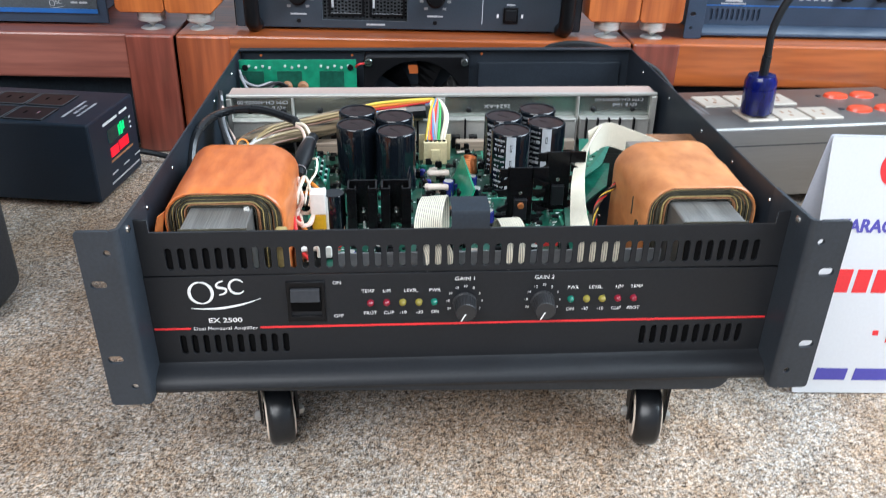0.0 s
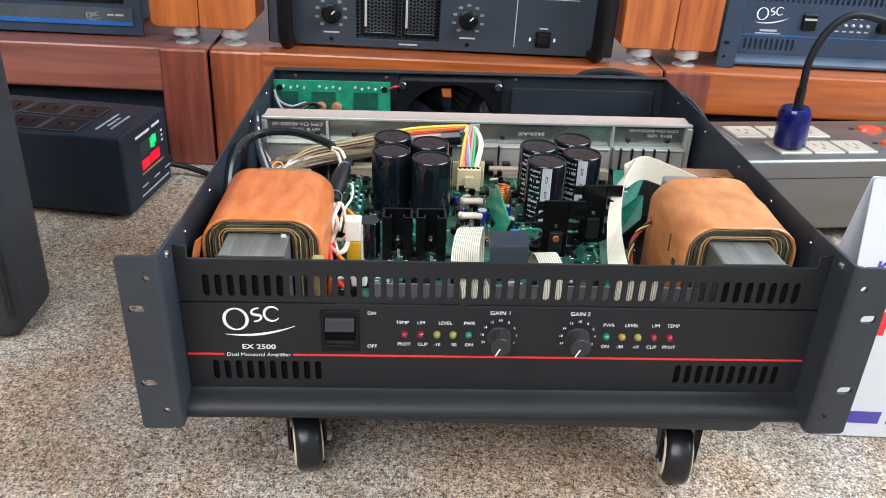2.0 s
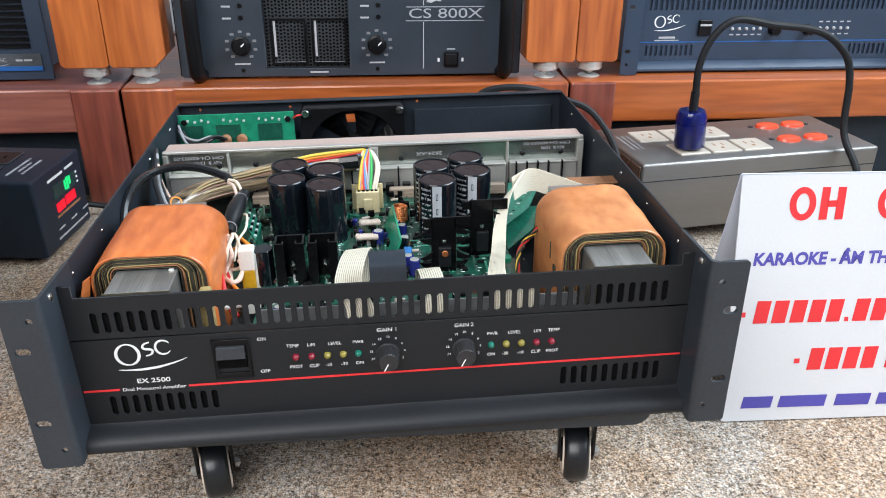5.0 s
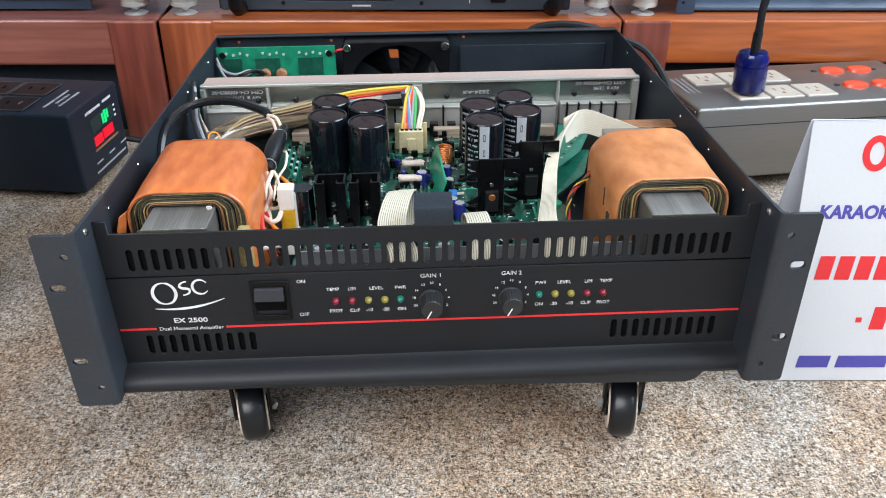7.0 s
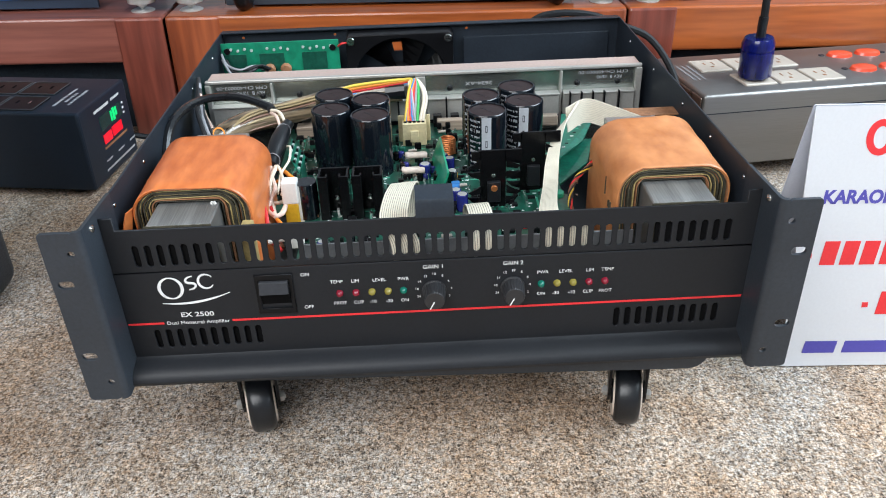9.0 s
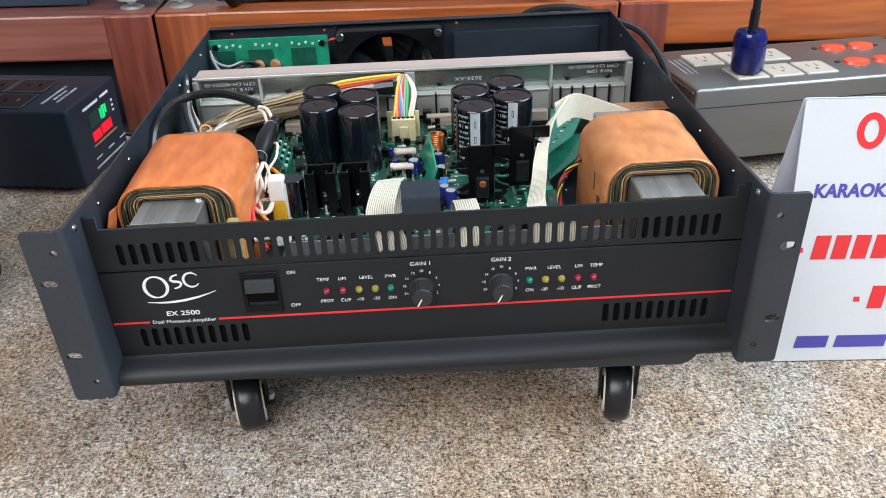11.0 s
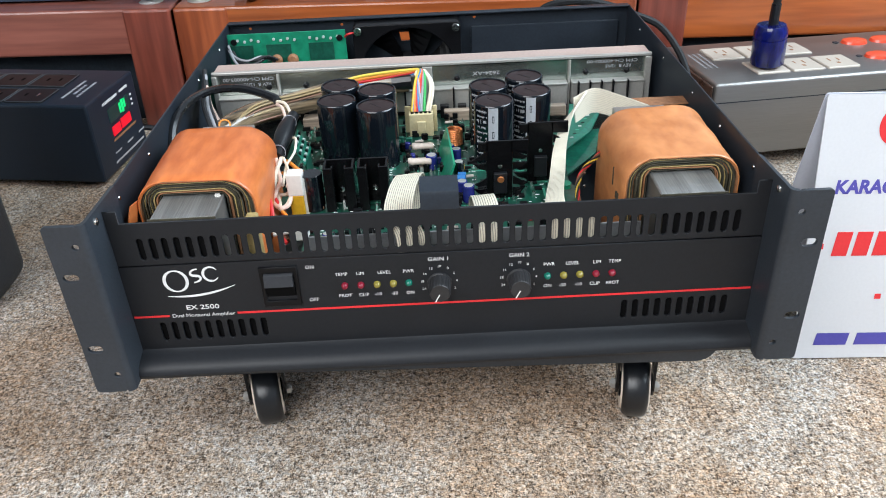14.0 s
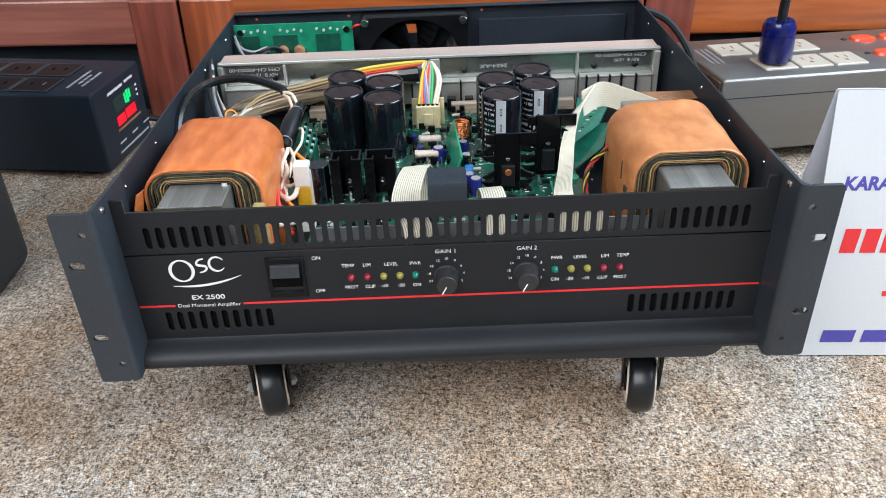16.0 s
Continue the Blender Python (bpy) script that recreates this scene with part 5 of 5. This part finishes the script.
# ---- equipment on the racks ----
def meter_amp():
    ob = thing("power_amplifier", pose(-0.028, 0.70, PED_TOP), "dark grey rack amplifier with two meter windows and knobs", "amplifier", "amplifiers on the racks")
    H = 0.1375
    part("body", box(-0.215, 0.215, 0.012, 0.36, 0.004, H - 0.004, 0.002, 1), EQUIP, ob)
    win = [(-0.123, 0.119), (-0.005, 0.119), (-0.005, 0.014), (-0.123, 0.014)]
    fp = outline_mesh([round_rect(-0.2415, 0.2415, 0.003, H, 0.002, 2), win], 0.004, 0.0005)
    face = part("faceplate", fp, EQUIP, ob, "dark grey faceplate")
    part("window_back", box(-0.124, -0.004, 0.0105, 0.0116, 0.013, 0.120), MESH_METAL, ob, "perforated dark metal behind the window")
    bm = None
    for i in range(24):
        for j in range(21):
            o = 0.0012 * (i % 2)
            bm = box_fast(bm, -0.1215 + 0.0049 * i, -0.1185 + 0.0049 * i, 0.0099, 0.0105, 0.0155 + 0.0049 * j + o, 0.0182 + 0.0049 * j + o)
    tagged(part("mesh_insert", bm, HOLE, ob), kind="stuff")
    for mx in (-0.090, -0.033):
        mt = part("meter", outline_mesh([[(mx - 0.025, 0.018), (mx + 0.025, 0.018), (mx + 0.025, 0.083), (mx - 0.025, 0.083)], [(mx - 0.0215, 0.080), (mx + 0.0215, 0.080), (mx + 0.0215, 0.022), (mx - 0.0215, 0.022)]], 0.003), PLASTIC, ob)
        mt.location = (0, 0.0055, 0)
        part("bright_edge", box(mx - 0.0205, mx - 0.0175, 0.001, 0.002, 0.03, 0.08), GREYINK, mt)
        part("bright_edge", box(mx - 0.0215, mx + 0.0215, 0.001, 0.002, 0.0205, 0.0222), GREYINK, mt)
    for kx in (-0.156, 0.034):
        k = part("level_knob", lathe([(0.0135, 0), (0.0135, 0.003), (0.0105, 0.0045), (0.0095, 0.014), (0, 0.0148)], front(kx, 0, 0.047), 24), PLASTIC, ob, smooth=True)
        one = box(-0.0008, 0.0008, -0.0152, -0.0148, 0.002, 0.0085)
        one.transform(pose(kx, 0, 0.047, 0, 45, 0))
        part("pointer", one, WHITE, k)
        for j in range(9):
            a = radians(-50 + 280 / 8 * j)
            flat(kx + 0.020 * math.cos(a) - 0.0026, kx + 0.020 * math.cos(a) + 0.0026, 0.047 + 0.0195 * math.sin(a) - 0.0017, 0.047 + 0.0195 * math.sin(a) + 0.0017, -0.0004, RAIL_GREY, face, "dial_mark")
        flat(kx - 0.011, kx + 0.011, 0.0205, 0.0225, -0.0004, GREYINK, face)
        part("small_screw", cyl(0.003, 0.001, front(kx, 0, 0.0125), 10), PLASTIC, ob)
        flat(kx - 0.013, kx + 0.013, 0.1135, 0.1155, -0.0004, WHITE, face)
        for z in (0.1005, 0.0845):
            flat(kx - 0.022, kx - 0.01, z - 0.0012, z + 0.0012, -0.0004, GREYINK, face)
            part("indicator", cyl(0.0035, 0.0015, front(kx + 0.003, 0, z + 0.001), 10), PLASTIC, ob)
    flat(-0.062, -0.036, 0.0075, 0.0098, -0.0004, GREYINK, face)
    flat(0.1, 0.1012, 0.012, 0.078, -0.0004, SILVER_PRINT, face, "silver_line")
    flat(0.1, 0.1012, 0.1005, 0.132, -0.0004, SILVER_PRINT, face, "silver_line")
    for z in (0.0795, 0.0985):
        flat(0.076, 0.187, z - 0.0005, z + 0.0005, -0.0004, SILVER_PRINT, face, "silver_line")
    text("CS 800X", 0.1315, -0.0004, 0.089, 0.019, SILVER_PRINT, face, 0.104)
    part("badge_shape", outline_mesh([[(0.105, 0.105), (0.112, 0.104), (0.118, 0.107), (0.125, 0.106), (0.129, 0.112), (0.122, 0.1115), (0.118, 0.1155), (0.108, 0.1145)]], 0.0006), GREYINK, face).location = (0, -0.0006, 0)
    swt = part("rocker_switch", box(0.130, 0.151, -0.0035, 0.002, 0.014, 0.036, 0.0012, 1), PLASTIC, ob)
    part("rocker", box(0.1325, 0.1485, -0.0055, -0.003, 0.018, 0.0335, 0.0012, 1), SOFT_BLACK, swt)
    for x in (0.1225, 0.1572):
        flat(x - 0.0015, x + 0.0015, 0.0215, 0.0265, -0.0004, WHITE, face)
    flat(0.1345, 0.1465, 0.0385, 0.0405, -0.0004, GREYINK, face)
    for q in (-1, 1):
        h = part("handle", tube([(q * 0.215, 0.004, 0.006), (q * 0.215, -0.022, 0.012), (q * 0.215, -0.03, 0.03), (q * 0.215, -0.03, 0.105), (q * 0.215, -0.022, 0.125), (q * 0.215, 0.004, 0.131)], 0.0105, 12), PLASTIC, ob, "thick black grab handle", smooth=True)
        flat(q * 0.2415 - 0.0015, q * 0.2415, 0.005, 0.13, -0.0004, PLASTIC, ob, "edge_strip")
    return ob


meter_amp()


def blue_line_amp():
    ob = thing("power_amplifier", pose(0.604, 0.69, PED_TOP), "dark rack amplifier with a thin blue line, folded ears", "amplifier", "amplifiers on the racks")
    H = 0.132
    part("body", box(-0.215, 0.215, 0.03, 0.42, 0.002, H, 0.001, 1), EQUIP_BLUE, ob)
    for q in (-1, 1):
        a, b = sorted((q * 0.2165, q * 0.2413))
        e = outline_mesh([round_rect(a, b, 0, H, 0.003, 3), disc(q * 0.2325, 0.0345, 0.003, 10, 0.0045), disc(q * 0.2325, 0.0152, 0.0022), disc(q * 0.2325, 0.0975, 0.003, 10, 0.0045), disc(q * 0.2325, 0.1168, 0.0022)], 0.0026, 0.0003)
        ear = part("rack_ear", e, EQUIP_BLUE, ob)
        part("ear_wall", box(min(q * 0.2146, q * 0.2165), max(q * 0.2146, q * 0.2165), 0.0015, 0.05, 0.0, H, 0.0005, 1), EQUIP_BLUE, ear)
    fp = outline_mesh([[(-0.2146, 0.0148), (0.2146, 0.0148), (0.2146, H), (-0.2146, H)]] + slots(-0.1955, -0.1255, 10, 0.0215, 0.0375, 0.0042) + slots(0.1265, 0.1965, 10, 0.0215, 0.0375, 0.0042) + slots(-0.196, 0.196, 50, 0.0885, 0.105, 0.0043), 0.002)
    face = part("faceplate", fp, EQUIP_BLUE, ob, "black faceplate with slots")
    face.location = (0, 0.027, 0)
    part("lip", prism([(0.027, 0.0146), (0.0175, 0.0112), (0.0112, 0.0062), (0.0105, 0.0032), (0.0145, -0.0002 + 0.0004), (0.029, 0.0004), (0.029, 0.0146)], -0.2146, 0.2146), EQUIP_BLUE, ob, smooth=True)
    flat(-0.2135, 0.2135, 0.0415, 0.0430, -0.0004, BLUE_LINE, face, "blue_line")
    emblem(-0.1615, -0.0004, 0.0725, 0.00093, face, WHITE)
    flat(-0.178, -0.153, 0.0475, 0.0505, -0.0004, GREYINK, face)
    flat(-0.184, -0.147, 0.0442, 0.0456, -0.0004, GREYINK, face)
    part("rocker_switch", box(-0.1195, -0.0992, -0.004, 0.001, 0.052, 0.0745, 0.001, 1), PLASTIC, face)
    flat(-0.118, -0.1, 0.066, 0.069, -0.0046, GREYINK, face)
    for x in (-0.066, -0.055, -0.044, -0.033, -0.0225, 0.072, 0.083, 0.094, 0.105, 0.116):
        part("led", lathe([(0.0026, 0), (0.0019, 0.0026), (0, 0.0033)], front(x, 0, 0.061), 10), GREYINK, face)
        flat(x - 0.003, x + 0.003, 0.0697, 0.0715, -0.0004, GREYINK, face)
        flat(x - 0.003, x + 0.003, 0.0515, 0.0533, -0.0004, GREYINK, face)
    for kx in (-0.0015, 0.0525):
        part("gain_knob", lathe([(0.0085, 0), (0.0075, 0.003), (0.007, 0.012), (0, 0.0125)], front(kx, 0, 0.0595), 20), PLASTIC, face)
    return ob


blue_line_amp()


def louvred_amp():
    ob = thing("power_amplifier", pose(-0.6865, 0.705, PED_TOP), "black rack amplifier with louvres and a blue bottom line", "amplifier", "amplifiers on the racks")
    H = 0.1335
    part("body", box(-0.215, 0.215, 0.02, 0.4, 0.004, H, 0.001, 1), EQUIP_BLUE, ob)
    part("faceplate", box(-0.2413, 0.2413, 0.0, 0.004, 0.002, H, 0.0008, 1), EQUIP_BLUE, ob)
    for i in range(9):
        z = 0.046 + 0.0085 * i
        part("louvre", prism([(0.0, z), (-0.0045, z + 0.0015), (-0.0045, z + 0.003), (0.0, z + 0.0065)], -0.2, 0.218), PLASTIC, ob)
    part("lower_strip", box(-0.2, 0.2295, -0.002, 0.0, 0.0155, 0.0385, 0.0006, 1), RIM_GREY, ob, "grey strip under the louvres")
    part("blue_line", box(-0.2, 0.2295, -0.0032, -0.002, 0.0155, 0.0215), BLUE_LINE, ob)
    part("blue_line", box(-0.2, 0.2, -0.0032, 0.0, 0.1265, 0.1325), BLUE_LINE, ob)
    emblem(0.178, -0.0024, 0.0285, 0.00042, ob, GREYINK)
    flat(0.195, 0.204, 0.0285, 0.031, -0.0024, GREYINK, ob)
    flat(0.206, 0.217, 0.0285, 0.031, -0.0024, GREYINK, ob)


louvred_amp()


# ---- power conditioner on the carpet ----
def power_conditioner():
    ob = thing("power_conditioner", pose(-0.407, 0.463, 0, 0, 0, -7), "black power conditioner with sockets and a lit voltage display", "power conditioner")
    L, D, H, f = 0.38, 0.126, 0.108, 0.008
    case = part("case", box(-L, 0, 0, D, f, H, 0.003, 2), CASE_BLACK, ob)
    for x in (-0.03, -L + 0.03):
        for y in (0.02, D - 0.02):
            part("foot", cyl(0.009, f, Matrix.Translation((x, y, 0)), 14), SOFT_BLACK, ob)
    for row, y0, n in ((0, 0.052, 6), (1, 0.104, 6)):
        for i in range(n):
            x1 = -0.0575 - 0.0495 * i
            s = part("socket", outline_mesh([round_rect(x1 - 0.048, x1, 0, 0.045, 0.003, 3)], 0.003, 0.0008), PLASTIC, ob, "black outlet with brass contacts")
            s.matrix_basis = Matrix.Translation((0, y0, H + 0.0012)) @ pose(0, 0, 0, -90) @ Matrix.Diagonal((1, 1, -1, 1))
            # thin grey frame paints the highlight along the socket's edge
            part("rim_highlight", outline_mesh([round_rect(x1 - 0.0476, x1 - 0.0004, 0.0004, 0.0446, 0.003, 3), round_rect(x1 - 0.0464, x1 - 0.0016, 0.0016, 0.0434, 0.0024, 3)[::-1]], 0.0006), RIM_GREY, s).location = (0, -0.0005, 0)
            for dx in (-0.032, -0.016):
                part("contact", box(x1 + dx - 0.0012, x1 + dx + 0.0012, -0.0004, 0.0002, 0.016, 0.024), CHROME if dx > -0.03 and i == 0 and row == 0 else HOLE, s)
    for y0, y1, x in ((0.024, 0.086, -0.041), (0.038, 0.07, -0.033), (0.03, 0.077, -0.025)):
        bm = None
        y = y0
        while y < y1:
            bm = box_fast(bm, x - 0.0016, x + 0.0016, y, y + 0.0026, H, H + 0.0003)
            y += 0.0036 if int(y * 1000) % 5 else 0.0052
        part("printed_bar", bm, SILVER_PRINT, case)

    def side_bar(y0, y1, z0, z1, m, nm="printed_bar", d=0.0004):
        part(nm, box(0, d, y0, y1, z0, z1), m, case)
    def side_row(y0, y1, z0, z1, m):
        bm, y = None, y0
        while y < y1:
            bm = box_fast(bm, 0.0, 0.0004, y, y + 0.0024, z0, z1)
            y += 0.0033
        part("printed_bar", bm, m, case)
    side_row(0.036, 0.074, 0.0932, 0.0965, WHITE)
    side_row(0.082, 0.104, 0.094, 0.0972, WHITE)
    side_bar(0.044, 0.102, 0.068, 0.086, DISPLAY_DARK, "display_window", 0.0006)
    side_bar(0.072, 0.0765, 0.0705, 0.0835, DISPLAY_GREEN, "green_digit", 0.001)
    side_bar(0.078, 0.0835, 0.0695, 0.0855, DISPLAY_GREEN, "green_digit", 0.001)
    side_bar(0.085, 0.0895, 0.0735, 0.0845, DISPLAY_GREEN, "green_digit", 0.001)
    side_bar(0.045, 0.066, 0.0505, 0.0622, DISPLAY_RED, "red_digit", 0.001)
    side_bar(0.069, 0.096, 0.0515, 0.0638, DISPLAY_RED, "red_digit", 0.001)
    side_bar(0.043, 0.106, 0.044, 0.0468, KRAFT_EDGE, "printed_bar")
    for k in range(3):
        side_bar(0.106, 0.110, 0.068 + 0.0065 * k, 0.0705 + 0.0065 * k, WHITE)
        side_row(0.040 + 0.034 * k, 0.054 + 0.034 * k, 0.0287, 0.0308, GREYINK)
    side_row(0.036, 0.116, 0.0175, 0.0200, GREYINK)
    part("cord", tube([(-0.03, D + 0.002, 0.03), (0.01, D + 0.03, 0.012), (0.05, D + 0.02, 0.0045), (0.075, D - 0.02, 0.0045), (0.11, D + 0.01, 0.0045), (0.16, D + 0.05, 0.0045)], 0.004, 8), CORD, ob, smooth=True)


power_conditioner()


# ---- aluminium power strip with red switches ----
def power_strip():
    ob = thing("power_strip", pose(0.328, 0.455, 0, 0, 0, 8), "brushed aluminium power strip with sockets and red switches", "power strip")
    L, D, z0, H = 0.345, 0.148, 0.02, 0.1145
    case = part("case", box(0, L, 0, D, z0, H, 0.004, 3), BRUSHED, ob, "brushed aluminium case", smooth=True)
    part("seam", box(0.002, L - 0.002, -0.0003, 0.001, H - 0.0242, H - 0.0230), CHASSIS, case)
    part("end_plate", box(-0.003, 0.0, 0.004, D - 0.004, z0 + 0.002, H - 0.004, 0.001, 1), END_PLATE, case, "end plate with a dark brown reflection put into its colour")
    for x in (0.03, L - 0.03):
        for y in (0.02, D - 0.02):
            part("foot", cyl(0.01, z0, Matrix.Translation((x, y, 0)), 14), SOFT_BLACK, ob)
    for x, y in ((0.085, 0.042), (0.131, 0.042), (0.177, 0.042), (0.056, 0.100), (0.102, 0.100), (0.148, 0.100)):
        s = part("socket", box(x - 0.021, x + 0.021, y - 0.021, y + 0.021, H - 0.001, H + 0.0022, 0.001, 1), IVORY, ob, "ivory outlet")
        for dx, dy, w, h in ((-0.006, 0.005, 0.001, 0.004), (0.006, 0.005, 0.001, 0.0045), (0, -0.007, 0.0022, 0.0022)):
            part("contact", box(x + dx - w, x + dx + w, y + dy - h, y + dy + h, H + 0.0022, H + 0.0024), KRAFT_EDGE, s)
    for x, y in ((0.242, 0.051), (0.283, 0.051), (0.246, 0.108), (0.287, 0.108)):
        me = lathe([(0, 0.005), (0.012, 0.0046), (0.0162, 0.0034), (0.0178, 0.0)], Matrix.Translation((x, y, H)) @ Matrix.Diagonal((1, 0.72, 1, 1)), 28)
        part("red_switch", me, RED_SWITCH, ob, "oval glossy red rocker switch", smooth=True)
    for x, y in ((0.219, 0.056), (0.306, 0.050), (0.222, 0.112), (0.309, 0.108)):
        part("screw", cyl(0.004, 0.001, Matrix.Translation((x, y, H)), 12), CHASSIS, ob)
    for k in range(3):
        part("printed_bar", box(0.013 + 0.007 * k, 0.016 + 0.007 * k, 0.055, 0.11, H, H + 0.0002), RAIL_GREY, case)


power_strip()

plug = thing("mains_plug", pose(0.4055, 0.5085, 0.117), "clear blue mains plug with black cord, in the power strip", "plug")
part("body", lathe([(0, 0), (0.0185, 0), (0.0195, 0.0015), (0.0195, 0.032), (0.0182, 0.0325), (0.0182, 0.034), (0.0195, 0.0345), (0.0195, 0.041), (0.0165, 0.0475), (0.008, 0.0485), (0.006, 0.0475), (0, 0.0475)], pose(0.001, 0, 0.003, 0, -4), 32), BLUE_CLEAR, plug, smooth=True)
part("cord", tube([(0, 0, 0.046), (-0.001, 0, 0.075), (-0.001, 0, 0.11), (0.012, 0, 0.145), (0.038, 0, 0.1635), (0.085, 0, 0.157), (0.148, 0, 0.148), (0.188, 0, 0.12), (0.203, 0, 0.083), (0.205, -0.01, 0.02), (0.212, -0.045, -0.02), (0.225, -0.07, -0.08), (0.25, -0.06, -0.1125), (0.33, -0.02, -0.1125)], 0.0046, 10), CORD, plug, smooth=True)
part("strain_relief", tube([(0, 0, 0.046), (-0.001, 0, 0.062), (-0.001, 0, 0.075)], 0.0058, 10), SOFT_BLACK, plug, smooth=True)

loose = thing("extension_cable", TIP, "black mains cord looping up behind the amplifier and down beside it", "cord")
part("cord", tube([(0.105, 0.46, 0.12), (0.115, 0.49, 0.17), (0.132, 0.50, 0.193), (0.162, 0.50, 0.2), (0.2, 0.50, 0.196), (0.238, 0.50, 0.182), (0.27, 0.495, 0.167), (0.293, 0.475, 0.135), (0.3, 0.455, 0.1), (0.3, 0.44, 0.04), (0.285, 0.43, -0.001), (0.262, 0.46, -0.001), (0.25, 0.52, -0.0008)], 0.0042, 8), CORD, loose, smooth=True)


# ---- folded advertising card ----
def tent_sign():
    ob = thing("tent_sign", pose(0.3, 0.0985, 0, 0, 0, -1.8), "white laminated tent card sign with red and blue lettering", "sign")
    W, Hh, lean = 0.297, 0.224, 12.2
    fr = part("front_sheet", outline_mesh([round_rect(0, W, 0, Hh, 0.002, 3)], 0.0012), PAPER, ob)
    tilt = pose(-0.005, 0.0, 0.0015, -lean)
    fr.matrix_basis = tilt
    bk = part("back_sheet", outline_mesh([round_rect(0, W, 0, Hh, 0.002, 3)], 0.0012), PAPER_BACK, ob)
    bk.matrix_basis = pose(-0.005, 0.0975, 0.0015, lean)
    y = -0.0003

    def bar(x0, x1, z0, z1, m, slant=0.0):
        part("lettering_bar", outline_mesh([[(x0, z0), (x1, z0), (x1 + slant, z1), (x0 + slant, z1)]], 0.0003), m, fr).location = (0, -0.0004, 0)

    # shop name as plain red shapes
    for x in (0.0425, 0.120):
        part("red_ring", outline_mesh([disc(x + 0.012, 0.199, 0.0145, 24, 0.0115), disc(x + 0.012, 0.199, 0.009, 24, 0.0058)[::-1]], 0.0003), RED, fr).location = (0, -0.0004, 0)
    for x in (0.0695, 0.0835, 0.152, 0.166, 0.2, 0.214):
        bar(x, x + 0.007, 0.185, 0.213, RED, 0.001)
    for x in (0.0755, 0.158, 0.206):
        bar(x, x + 0.009, 0.196, 0.2015, RED)
    text("KARAOKE - ÂM THANH", 0.0155, y, 0.1505, 0.0152, BLUEINK, fr, 0.152, align='LEFT', bold=0.0006, slant=0.12, name="printed_text")
    # number lines and place line as bars
    bar(0.0085, 0.0135, 0.099, 0.1035, RED)
    for k in range(5):
        bar(0.0205 + 0.0165 * k, 0.033 + 0.0165 * k, 0.093, 0.1135, RED, 0.003)
    bar(0.1035, 0.107, 0.093, 0.097, RED)
    for k in range(2):
        bar(0.1105 + 0.0165 * k, 0.123 + 0.0165 * k, 0.093, 0.1135, RED, 0.003)
    for k in range(3):
        bar(0.149 + 0.0165 * k, 0.1615 + 0.0165 * k, 0.093, 0.1135, RED, 0.003)
    bar(0.062, 0.067, 0.0545, 0.059, RED)
    for k in range(4):
        bar(0.074 + 0.0165 * k, 0.0865 + 0.0165 * k, 0.048, 0.0685, RED, 0.003)
    for k in range(5):
        bar(0.146 + 0.0165 * k, 0.1585 + 0.0165 * k, 0.048, 0.0685, RED, 0.003)
    for x0, x1 in ((0.017, 0.0445), (0.051, 0.0945), (0.1035, 0.136), (0.143, 0.185)):
        bar(x0, x1, 0.0125, 0.0235, BLUEINK, 0.002)


tent_sign()

# ---- black padded case standing beside ----
case = thing("speaker_case", pose(-0.425, 0.2, 0), "black leatherette covered case standing upright on the carpet", "speaker case")
part("shell", box(-0.2, 0.0, 0.0, 0.085, 0.0, 0.42, 0.018, 4), LEATHERETTE, case, smooth=True)
part("piping", tube([(-0.004, 0.004, 0.03), (-0.004, 0.004, 0.2), (-0.004, 0.004, 0.4)], 0.0028, 8), SOFT_BLACK, case, smooth=True)
